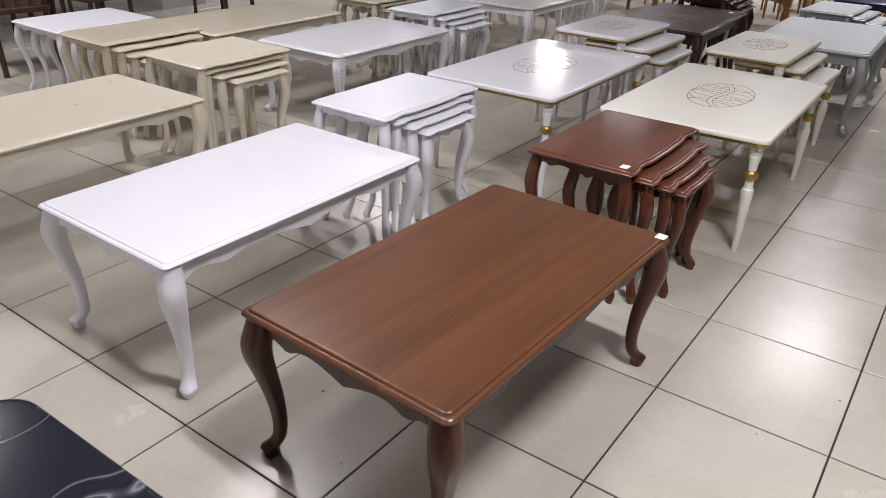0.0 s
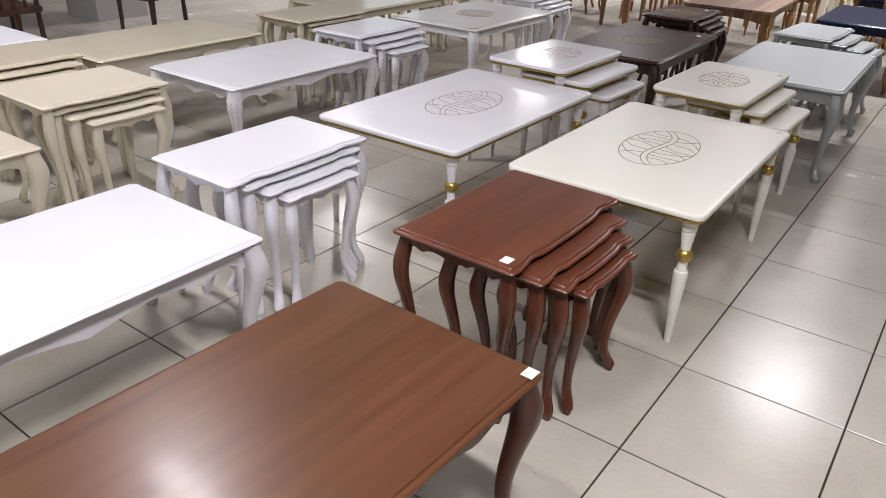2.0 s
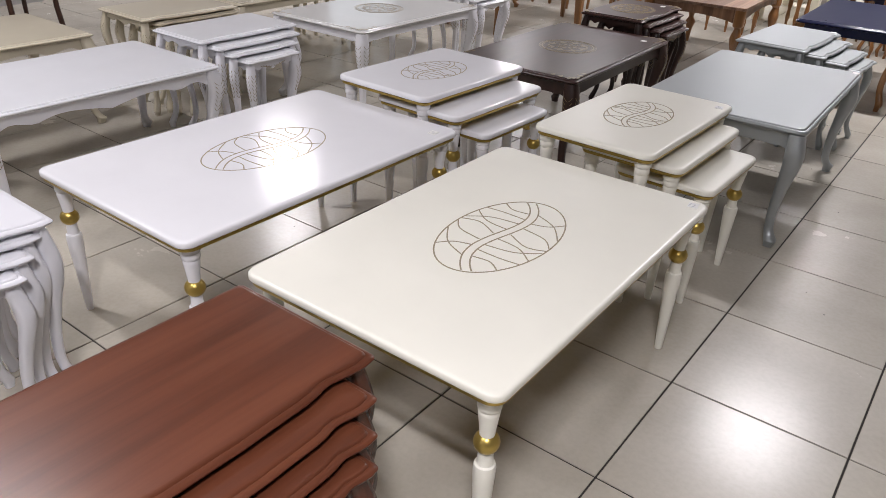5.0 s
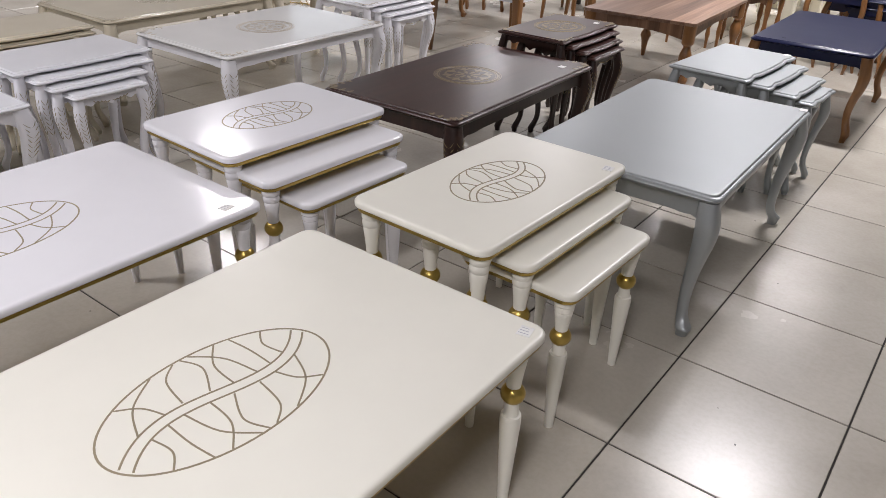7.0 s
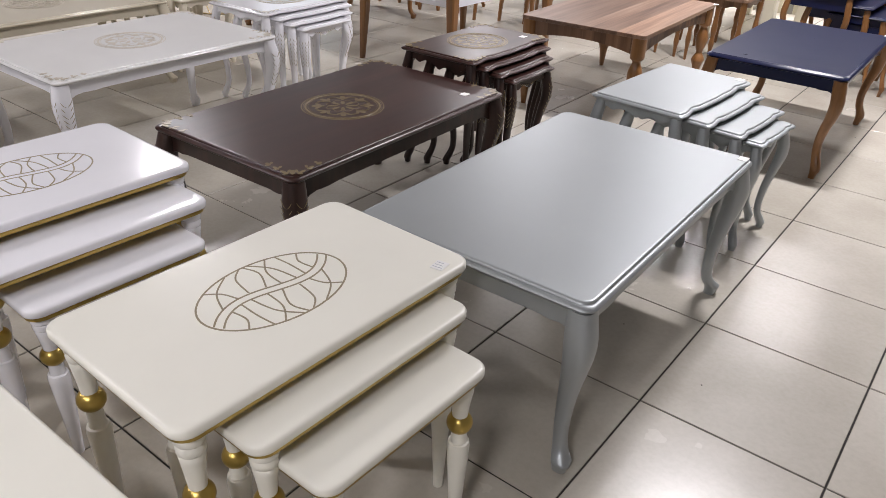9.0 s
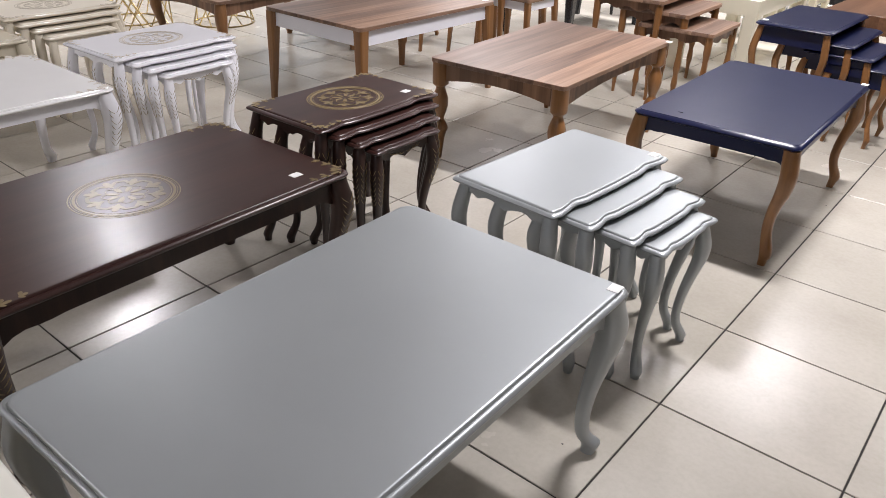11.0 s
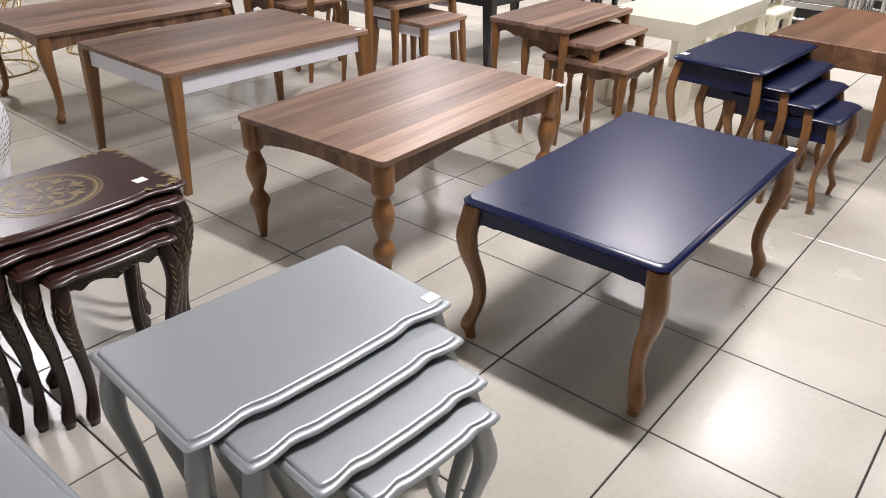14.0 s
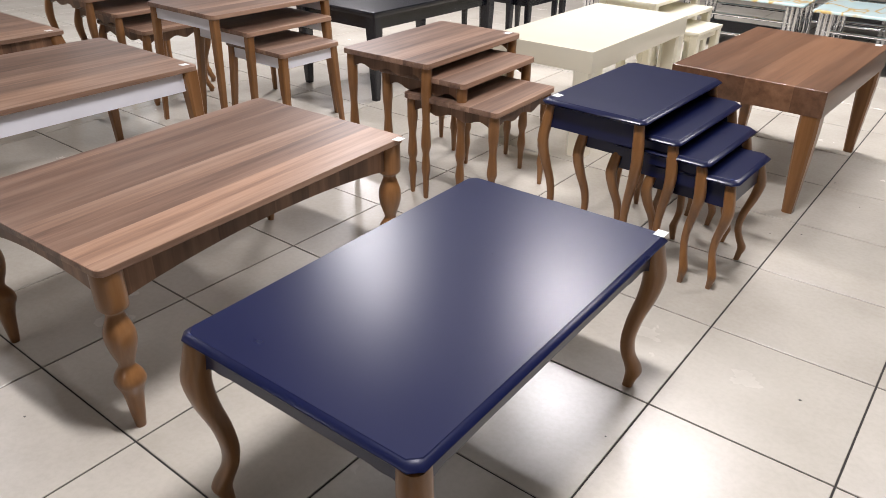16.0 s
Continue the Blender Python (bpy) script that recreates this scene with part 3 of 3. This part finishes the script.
def ceiling_light(x, y, lx, ly, watts, spread):
    t = thing("ceiling_light", pose(x, y, ROOM_H), "white rectangular ceiling light panel, switched on", "ceiling light", "ceiling lights")
    bm = bmesh.new()
    box(bm, -lx / 2 - 0.02, lx / 2 + 0.02, -ly / 2 - 0.02, -ly / 2, -0.05, 0, 0.003)
    box(bm, -lx / 2 - 0.02, lx / 2 + 0.02, ly / 2, ly / 2 + 0.02, -0.05, 0, 0.003)
    box(bm, -lx / 2 - 0.02, -lx / 2, -ly / 2, ly / 2, -0.05, 0, 0.003)
    box(bm, lx / 2, lx / 2 + 0.02, -ly / 2, ly / 2, -0.05, 0, 0.003)
    part("frame", bm, M["white"], t)
    lamp = bpy.data.lights.new("light_panel", "AREA")
    lamp.shape, lamp.size, lamp.size_y, lamp.energy, lamp.color = "RECTANGLE", lx, ly, watts, LAMP_COLOUR
    lamp.spread = radians(spread)
    ob = new("light_panel", lamp)
    ob.parent = t
    ob.matrix_basis = pose(0, 0, -0.04)
    return t


for x, y, k, spread in ((-1.2, -5.0, 1.4, 150), (-5.2, -0.5, 1.2, 150), (-3.0, 0.9, 0.75, 150), (-1.0, -0.9, 0.5, 150), (0.8, -0.5, 1.6, 150), (-6.2, 5.85, 1.9, 150), (-0.25, 6.0, 1.7, 150),
                        (-4.0, 9.5, 1.8, 150), (-2.0, 9.9, 1.6, 150), (-0.72, 9.6, 1.0, 150), (1.1, 9.8, 0.9, 150), (-7.1, 12.6, 1.3, 180)):
    ceiling_light(x, y, 0.7, 0.16, LAMP_W * k, spread)


# ---- the aisle row (mahogany, ivory, silver, navy, walnut) ----
TALL = dict(thick=0.022, grow=1.0)
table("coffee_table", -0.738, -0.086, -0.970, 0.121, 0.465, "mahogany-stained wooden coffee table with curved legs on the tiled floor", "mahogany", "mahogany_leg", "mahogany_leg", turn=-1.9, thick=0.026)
nest("mahogany nest of tables", [(-0.724, -0.307, 0.351, 1.011, 0.526), (-0.588, -0.243, 0.397, 0.947, 0.496), (-0.518, -0.198, 0.455, 0.899, 0.466), (-0.458, -0.163, 0.515, 0.862, 0.436)],
     "glossy mahogany nesting table with a wavy front edge", "smaller glossy mahogany nesting table pulled out from the nest", turn=-0.4, top="mahogany_red", leg="mahogany_red_leg", shape="wavy", radius=0.013, legs="cabriole_slim", inset=0.035, apron_h=0.05, **TALL)
table("coffee_table", -0.781, -0.052, 1.059, 2.191, 0.510, "ivory lacquered coffee table with engraved oval and gold-ringed turned legs", "ivory", "ivory", turn=0.4, radius=0.035, profile="soft", thick=0.022,
      legs="turned", apron_h=0, trim="gold", print_kind="oval", print_mat="bronze", inset=0.05)
nest("ivory nest of tables", [(-0.725, -0.280, 2.279, 3.017, 0.574), (-0.590, -0.210, 2.366, 2.931, 0.520), (-0.469, -0.113, 2.417, 2.870, 0.453)],
     "ivory lacquered nesting table with engraved oval and gold edge band", "smaller ivory nesting table with gold edge band", turn=-1.3, top="ivory", leg="ivory", radius=0.035, profile="soft", legs="turned", apron_h=0, trim="gold",
     print_kind="oval", print_mat="bronze", inset=0.042, thick=0.022, grow=1.12)
table("coffee_table", -0.724, -0.020, 3.086, 4.224, 0.511, "silver-painted coffee table with rounded moulded edge and curved legs", "silver", "silver", turn=1.0, radius=0.035, thick=0.026, apron_style="bracket", apron_h=0.09)
nest("silver nest of tables", [(-0.700, -0.321, 4.379, 5.017, 0.540), (-0.599, -0.236, 4.429, 4.959, 0.513), (-0.495, -0.135, 4.486, 4.914, 0.483), (-0.412, -0.073, 4.541, 4.878, 0.452)],
     "silver-painted nesting table with a wavy front edge", "smaller silver nesting table pulled out from the nest", turn=-3.6, top="silver", leg="silver", shape="wavy", radius=0.013, legs="cabriole_slim", inset=0.035, apron_h=0.05, **TALL)
table("coffee_table", -0.689, -0.039, 5.495, 6.576, 0.501, "navy blue satin coffee table with honey-coloured curved wooden legs", "navy", "oak_leg", "navy", turn=1.0, shape="chamfer", radius=0.022, profile="bevel", legs="s_curve",
      apron_style="bracket", apron_h=0.085, thick=0.024, inset=0.034)
nest("navy nest of tables", [(-0.780, -0.366, 7.105, 7.812, 0.600), (-0.662, -0.262, 7.168, 7.778, 0.534), (-0.528, -0.158, 7.180, 7.668, 0.482), (-0.395, -0.060, 7.200, 7.555, 0.433)],
     "navy blue nesting table with wavy honey-coloured wooden legs", "smaller navy nesting table stepped out below the larger one", turn=-1.3, top="navy", leg="oak_leg", side="navy", shape="chamfer", radius=0.02, profile="bevel", legs="s_curve_slim",
     apron_style="plain", apron_h=0.085, inset=0.034, **TALL)
table("coffee_table", -0.660, 0.000, 8.060, 9.140, 0.554, "plain walnut-veneer coffee table with straight tapered legs", "walnut_plain", "oak_leg", "walnut_plain", turn=-2.0, radius=0.005, profile="square", legs="straight_taper",
      apron_h=0, inset=0.045, thick=0.11)

# ---- second row ----
table("coffee_table", -1.737, -1.064, -0.941, 0.172, 0.463, "white lacquered coffee table with scalloped apron and curved legs", "white", "white", turn=-0.4, thick=0.022)
nest("white nest of tables", [(-1.699, -1.283, 0.222, 0.881, 0.549), (-1.630, -1.280, 0.287, 0.842, 0.519), (-1.568, -1.248, 0.353, 0.803, 0.489), (-1.503, -1.213, 0.408, 0.760, 0.459)],
     "white lacquered nesting table with a wavy front edge", "smaller white nesting table tucked into the nest", turn=-0.2, top="white", leg="white", shape="wavy", radius=0.013, legs="cabriole_slim", inset=0.035, apron_h=0.05, **TALL)
table("coffee_table", -1.726, -0.987, 1.042, 2.211, 0.507, "white lacquered coffee table with engraved oval and gold-ringed turned legs", "gloss_white", "gloss_white", radius=0.035, profile="soft", thick=0.022,
      legs="turned", apron_h=0, trim="gold", print_kind="oval", print_mat="bronze", inset=0.05)
nest("white and gold nest of tables", [(-1.642, -1.166, 2.247, 2.927, 0.574), (-1.460, -1.040, 2.279, 2.883, 0.520), (-1.367, -0.957, 2.352, 2.811, 0.453)],
     "white lacquered nesting table with engraved oval and gold edge band", "smaller white nesting table with gold edge band", turn=-1.7, top="gloss_white", leg="gloss_white", radius=0.035, profile="soft", legs="turned", apron_h=0, trim="gold",
     print_kind="oval", print_mat="bronze", inset=0.042, thick=0.022, grow=1.12)
table("coffee_table", -1.730, -1.034, 3.142, 4.290, 0.490, "dark walnut coffee table with faded gold medallion and carved legs", "wenge", "wenge_leg", "wenge_leg", turn=1.2, radius=0.03, carve="gilt", print_kind="medallion", print_mat="faint_gilt", thick=0.026, apron_style="bracket", apron_h=0.095)
nest("dark walnut nest of tables", [(-1.652, -1.248, 4.343, 4.966, 0.556), (-1.570, -1.215, 4.392, 4.935, 0.526), (-1.495, -1.170, 4.445, 4.890, 0.496), (-1.431, -1.136, 4.497, 4.848, 0.466)],
     "dark walnut nesting table with gold medallion and carved legs", "smaller dark walnut nesting table with gilded carved legs", turn=0.4, top="wenge", leg="wenge_leg", shape="wavy", radius=0.013, legs="cabriole_slim", inset=0.035, apron_h=0.06,
     carve="gilt", print_kind="medallion", print_mat="gilt", **TALL)
table("coffee_table", -1.765, -1.032, 5.490, 6.657, 0.511, "walnut laminate coffee table with bulbous turned wooden legs", "walnut", "oak_leg", "walnut_x", turn=2.7, radius=0.025, profile="square", legs="baluster",
      apron_style="arch", apron_h=0.105, inset=0.04, thick=0.02)
nest("walnut nest of tables", [(-1.837, -1.365, 7.150, 7.895, 0.612), (-1.668, -1.208, 7.195, 7.780, 0.548), (-1.513, -1.033, 7.185, 7.675, 0.466)],
     "walnut laminate nesting table with turned legs and arched apron", "smaller walnut nesting table stepped out below the larger one", turn=2.1, top="walnut", leg="oak_leg", side="walnut_x", radius=0.02, profile="square",
     legs="baluster_slim", apron_style="wave", apron_h=0.06, inset=0.03, **TALL)
table("coffee_table", -1.662, -1.068, 8.060, 9.240, 0.543, "cream lacquered coffee table with thick frame and square block legs", "cream", "cream", radius=0.006, profile="square", legs="block", apron_h=0, inset=0.05, thick=0.105)
nest("cream block nest of tables", [(-1.766, -1.349, 9.476, 10.190, 0.540), (-1.617, -1.217, 9.523, 10.088, 0.460), (-1.495, -1.089, 9.576, 9.963, 0.380)],
     "cream lacquered nesting table with square legs", "smaller cream nesting table with square legs", turn=-2.5, top="cream", leg="cream", radius=0.008, profile="square", legs="block_slim", apron_style="plain", apron_h=0.04, inset=0.03, **TALL)

# ---- third row ----
table("coffee_table", -3.020, -2.310, -1.000, 0.155, 0.460, "beige lacquered coffee table with scalloped apron and curved legs", "beige", "beige", thick=0.022)
nest("beige nest of tables", [(-2.970, -2.490, 0.270, 0.865, 0.549), (-2.910, -2.500, 0.305, 0.845, 0.519), (-2.835, -2.465, 0.362, 0.822, 0.489), (-2.760, -2.425, 0.430, 0.787, 0.459)],
     "beige lacquered nesting table with curved legs", "smaller beige nesting table tucked into the nest", turn=-0.6, top="beige", leg="beige", shape="wavy", radius=0.013, legs="cabriole_slim", inset=0.035, apron_h=0.05, **TALL)
table("coffee_table", -3.145, -2.437, 1.173, 2.273, 0.460, "cool white coffee table with scalloped apron and carved knees", "cool_white", "white", turn=-0.2, carve="bronze", thick=0.022)
nest("carved white nest of tables", [(-3.034, -2.626, 2.304, 2.941, 0.529), (-2.928, -2.558, 2.352, 2.899, 0.499), (-2.858, -2.508, 2.389, 2.836, 0.469), (-2.766, -2.442, 2.439, 2.786, 0.439)],
     "cool white nesting table with carved bronze-tinted legs", "smaller cool white nesting table with carved legs", top="cool_white", leg="white", shape="wavy", radius=0.013, legs="cabriole_slim", inset=0.035, apron_h=0.055, carve="bronze", **TALL)
table("coffee_table", -3.052, -2.305, 3.105, 4.203, 0.510, "glossy white coffee table with printed medallion and carved legs", "pearl", "gloss_white", radius=0.03, carve="bronze", print_kind="medallion", print_mat="grey_gilt", thick=0.022, apron_style="bracket", apron_h=0.075)
nest("printed white nest of tables", [(-3.057, -2.598, 4.352, 5.007, 0.540), (-2.955, -2.566, 4.415, 4.985, 0.510), (-2.864, -2.529, 4.467, 4.950, 0.480), (-2.796, -2.503, 4.529, 4.908, 0.450)],
     "white nesting table with printed gold medallion and carved legs", "smaller white nesting table with leaf print and carved legs", turn=1.6, top="gloss_white", leg="gloss_white", shape="wavy", radius=0.013, legs="cabriole_slim", inset=0.035, apron_h=0.055,
     carve="bronze", print_kind="medallion", print_mat="grey_gilt", **TALL)
table("coffee_table", -3.053, -2.252, 5.531, 6.695, 0.550, "walnut-topped coffee table with white apron and tapered legs", "walnut", "oak_leg", "white", turn=-0.5, radius=0.03, profile="square", legs="taper", apron_style="plain", apron_h=0.085, inset=0.035, thick=0.02)
nest("walnut and white nest of tables", [(-3.205, -2.629, 7.069, 7.871, 0.650), (-3.045, -2.555, 7.210, 7.800, 0.554), (-2.825, -2.360, 7.255, 7.655, 0.470)],
     "walnut-topped nesting table with white apron and tapered legs", "smaller walnut-topped nesting table with white apron", turn=-0.8, top="walnut", leg="oak_leg", side="white", radius=0.02, profile="square", legs="taper_slim",
     apron_style="plain", apron_h=0.06, inset=0.03, **TALL)
table("coffee_table", -3.184, -2.477, 8.078, 9.301, 0.540, "black lacquered coffee table with straight legs", "black", "black", turn=-1.4, radius=0.01, profile="square", legs="straight_taper", apron_style="plain", apron_h=0.08, inset=0.045, thick=0.03)
nest("black nest of tables", [(-2.901, -2.430, 9.455, 10.128, 0.540), (-2.759, -2.294, 9.488, 10.011, 0.470)], "black lacquered nesting table with straight legs", "smaller black nesting table pulled out from the nest", turn=-2.1, top="black", leg="black", radius=0.01,
     profile="square", legs="straight_taper", apron_style="plain", apron_h=0.05, inset=0.03, thick=0.022, grow=0.6)

# ---- fourth row and beyond ----
nest("white slim nest of tables", [(-4.676, -4.088, 0.434, 1.139, 0.480), (-4.563, -4.051, 0.480, 1.084, 0.455), (-4.466, -4.015, 0.527, 1.030, 0.430)], "white nesting table with slim curved legs", "smaller white nesting table tucked underneath",
     turn=-0.5, top="white", leg="white", legs="cabriole_slim", inset=0.035, apron_h=0.05, **TALL)
nest("sand nest of tables", [(-3.796, -3.318, 0.279, 0.932, 0.540), (-3.708, -3.258, 0.325, 0.888, 0.510), (-3.626, -3.200, 0.364, 0.841, 0.480), (-3.541, -3.144, 0.411, 0.800, 0.450)],
     "sand-coloured lacquered nesting table with curved legs", "smaller sand-coloured nesting table tucked into the nest", turn=-0.9, top="sand", leg="sand", shape="wavy", radius=0.013, legs="cabriole_slim", inset=0.035, apron_h=0.05, **TALL)
table("coffee_table", -4.016, -3.314, 1.004, 2.148, 0.485, "sand-coloured glossy coffee table with scalloped apron", "sand", "sand", turn=-0.4, thick=0.022)
nest("carved sand nest of tables", [(-3.643, -3.189, 2.360, 2.986, 0.540), (-3.636, -3.187, 2.438, 2.989, 0.510), (-3.514, -3.108, 2.443, 2.898, 0.480), (-3.417, -3.037, 2.486, 2.840, 0.450)],
     "sand-coloured nesting table with carved legs", "smaller sand-coloured nesting table with carved legs", turn=-1.1, top="sand", leg="sand", shape="wavy", radius=0.013, legs="cabriole_slim", inset=0.035, apron_h=0.055, carve="bronze", **TALL)
table("coffee_table", -4.219, -3.437, 3.181, 4.365, 0.485, "pale sand glossy coffee table with printed medallion", "sand", "sand", radius=0.03, print_kind="medallion", print_mat="grey_gilt", thick=0.022, apron_style="bracket", apron_h=0.075)
nest("cream printed nest of tables", [(-4.194, -3.695, 4.350, 5.012, 0.540), (-4.106, -3.642, 4.401, 4.977, 0.510), (-4.020, -3.602, 4.452, 4.941, 0.480), (-3.887, -3.533, 4.489, 4.880, 0.450)],
     "cream nesting table with printed medallion", "smaller cream nesting table tucked into the nest", turn=1.6, top="beige", leg="beige", shape="wavy", radius=0.013, legs="cabriole_slim", inset=0.035, apron_h=0.055, print_kind="medallion", print_mat="grey_gilt", **TALL)
table("coffee_table", -4.378, -3.567, 5.572, 6.780, 0.495, "walnut laminate coffee table with curved wooden legs", "walnut", "oak_leg", "walnut_x", radius=0.02, profile="square", legs="cabriole", apron_style="arch", apron_h=0.09, inset=0.04, thick=0.02)
nest("walnut curved nest of tables", [(-4.297, -3.761, 7.033, 7.827, 0.600), (-4.130, -3.620, 7.116, 7.752, 0.520), (-3.965, -3.443, 7.167, 7.609, 0.440)], "walnut nesting table with curved wooden legs", "smaller walnut nesting table pulled out from the nest",
     turn=-0.4, top="walnut", leg="oak_leg", side="walnut_x", radius=0.02, profile="square", legs="cabriole_slim", apron_style="wave", apron_h=0.06, inset=0.032, **TALL)
table("coffee_table", -0.897, -0.063, -2.263, -1.419, 0.445, "black marble coffee table with white veins and rounded corners", "black_marble", "black", turn=0.7, radius=0.09, profile="soft", legs="straight_taper", apron_h=0, inset=0.12, thick=0.03)


def dining_chair(x, y, turn):
    t = thing("dining_chair", pose(x, y, 0, 0, 0, turn), "dark brown wooden dining chair with slatted back", "chair", "dining chairs")
    for sx in (-1, 1):
        part("leg", tube(bmesh.new(), [(sx * 0.185, 0.19, 0.0), (sx * 0.18, 0.18, 0.25), (sx * 0.18, 0.18, 0.44)], lambda u: 0.013 + 0.008 * u, 10), M["dark_chair"], t)
        part("rear_post", tube(bmesh.new(), [(sx * 0.185, -0.23, 0.0), (sx * 0.18, -0.19, 0.25), (sx * 0.18, -0.18, 0.46), (sx * 0.18, -0.21, 0.75), (sx * 0.18, -0.27, 1.0)], lambda u: 0.021 - 0.006 * u, 10), M["dark_chair"], t)
    part("seat", slab(0.44, 0.44, 0.43, 0.045, "round", "soft", 0.05), M["dark_chair"], t)
    part("top_rail", box(bmesh.new(), -0.2, 0.2, -0.285, -0.255, 0.92, 1.0, 0.008), M["dark_chair"], t)
    for k in (-0.09, 0.0, 0.09):
        part("slat", tube(bmesh.new(), [(k, -0.185, 0.47), (k, -0.21, 0.72), (k, -0.262, 0.93)], 0.012, 8), M["dark_chair"], t)
    return t


chair = dining_chair(-5.34, 0.76, 80)
for x, y, a in ((-5.43, 1.48, 95), (-6.41, 0.58, -85), (-5.36, 2.69, 100), (-6.46, 1.54, -95)):
    copy_thing(chair, pose(x, y, 0, 0, 0, a))
table("dining_table", -7.024, -6.075, 0.332, 1.950, 0.750, "brown wooden dining table standing between dark chairs", "walnut_plain", "dark_chair", "dark_chair", turn=1.1, profile="square", legs="straight_taper", apron_style="plain", apron_h=0.08, inset=0.05, category="dining table")


def wire_table(x, y, r, h):
    t = thing("wire_side_table", pose(x, y, 0), "brass wire side table with crossing rods", "side table", "brass wire tables")
    for z, rr in ((0.006, r), (h - 0.006, r)):
        part("ring", tube(bmesh.new(), [(rr * math.cos(2 * math.pi * i / 36), rr * math.sin(2 * math.pi * i / 36), z) for i in range(37)], 0.006, 6), M["brass_wire"], t)
    for i in range(12):
        a, c = 2 * math.pi * i / 12, 2 * math.pi * (i + (2.2 if i % 2 else -2.2)) / 12
        part("rod", tube(bmesh.new(), [(r * math.cos(a), r * math.sin(a), 0.006), (r * math.cos(c), r * math.sin(c), h - 0.006)], 0.005, 6), M["brass_wire"], t)
    return t


wire = wire_table(-4.96, 5.82, 0.25, 0.48)
for x, y in ((-5.62, 6.08), (-5.04, 6.61), (-5.77, 5.39), (-5.59, 7.03)):
    copy_thing(wire, pose(x, y, 0))


def chrome_table(x0, x1, y0, y1, h):
    t = thing("chrome_table", pose((x0 + x1) / 2, (y0 + y1) / 2, 0), "chrome-framed coffee table with pale blue marble glass top", "coffee table", "chrome tables")
    w, l = x1 - x0, y1 - y0
    part("tabletop", slab(w, l, h - 0.02, 0.02, "round", "soft", 0.02), M["blue_marble"], t)
    for sx in (-1, 1):
        for sy in (-1, 1):
            for k in (-0.035, 0.0, 0.035):
                part("leg", tube(bmesh.new(), [(sx * (w / 2 - 0.09) + k, sy * (l / 2 - 0.07), 0), (sx * (w / 2 - 0.09) + k, sy * (l / 2 - 0.07), h - 0.021)], 0.016, 12), M["chrome"], t)
    for sy in (-1, 1):
        for z in (0.12, 0.26):
            part("rail", tube(bmesh.new(), [(-w / 2 + 0.1, sy * (l / 2 - 0.07), z), (w / 2 - 0.1, sy * (l / 2 - 0.07), z)], 0.011, 10), M["chrome"], t)
    part("shelf", slab(w - 0.2, l - 0.14, 0.115, 0.012, "round", "square", 0.01), M["black"], t)
    return t


ct = chrome_table(-1.76, -0.81, 10.87, 11.47, 0.41)
for x, y in ((-0.25, 11.05), (0.75, 10.97), (-2.35, 11.45), (-0.76, 12.13), (0.33, 12.05)):
    copy_thing(ct, pose(x, y, 0))

# ---- price tags ----
for x, y, z, a, ln in ((-0.091, 0.076, 0.465, -2, False), (-0.358, 0.398, 0.526, 0, False), (-0.058, 4.190, 0.511, 3, False), (-0.345, 4.975, 0.540, -4, False),
                        (-1.138, 4.145, 0.490, 1, False), (-1.344, 4.874, 0.556, 4, False), (-0.071, 6.562, 0.501, 1, False), (-0.752, 7.175, 0.600, -6, False),
                        (-1.055, 6.635, 0.511, 3, False), (-2.300, 6.655, 0.550, 0, False), (-1.432, 7.868, 0.612, 2, False), (-0.030, 9.100, 0.554, -2, False),
                        (-0.095, 2.150, 0.510, 10, True), (-1.040, 2.120, 0.507, 8, True), (-0.308, 2.940, 0.574, 8, True), (-3.620, 6.720, 0.495, 0, False)):
    price_tag(x, y, z, a, lines=ln)

# ---- crumbs of dirt on the floor ----
rng = random.Random(4)
bm = bmesh.new()
for k in range(70):
    x, y, q = rng.uniform(-2.6, 1.2), rng.uniform(-1.6, 9.0), rng.uniform(0.0015, 0.004)
    g = bmesh.ops.create_icosphere(bm, subdivisions=1, radius=q)
    for v in g["verts"]:
        v.co = Vector((v.co.x * rng.uniform(0.7, 1.5) + x, v.co.y + y, v.co.z * 0.5 + q * 0.45))
tagged(new("dirt_crumbs", mesh_of("dirt_crumbs", bm, M["rubber"])), "scattered dark crumbs of dirt on the tiles", "dirt", "", "stuff")

# ---- floor: bed and tiles ----
T, JOINT = 0.5, 0.0055
bed = tagged(new("floor", mesh_of("floor", box(bmesh.new(), ROOM_X0 - 0.2, ROOM_X1 + 0.2, ROOM_Y0 - 0.2, ROOM_Y1 + 0.2, -0.1, -0.0035), M["grout"])),
             "beige glazed floor tiles with dark joints", "floor", "", "structure")


def tile_shape(bm, cx, cy):
    a, b = T / 2 - JOINT / 2, T / 2 - JOINT / 2 - 0.0015
    loft(bm, [[(cx + sx * k, cy + sy * k, z) for sx, sy in ((-1, -1), (1, -1), (1, 1), (-1, 1))] for k, z in ((a, -0.02), (a, -0.0013), (b, 0.0))])


one = bmesh.new()
tile_shape(one, 0, 0)
tile_mesh = mesh_of("tile", one, M["tile"])
rest = bmesh.new()
for i in range(int(ROOM_X0 / T), int(ROOM_X1 / T) + 1):
    for j in range(int(ROOM_Y0 / T), int(ROOM_Y1 / T)):
        cx, cy = (i + 0.5) * T, (j + 0.5) * T
        if -3.5 <= cx < 1.5 and -2.5 <= cy < 12.5:
            part("tile", tile_mesh, M["tile"], bed, "", pose(cx, cy, 0, 0, 0, 90 * ((i * 7 + j * 3) % 4)))
        else:
            tile_shape(rest, cx, cy)
tagged(part("tiles", rest, M["tile"], bed, "beige glazed tiles further off"), kind="stuff")
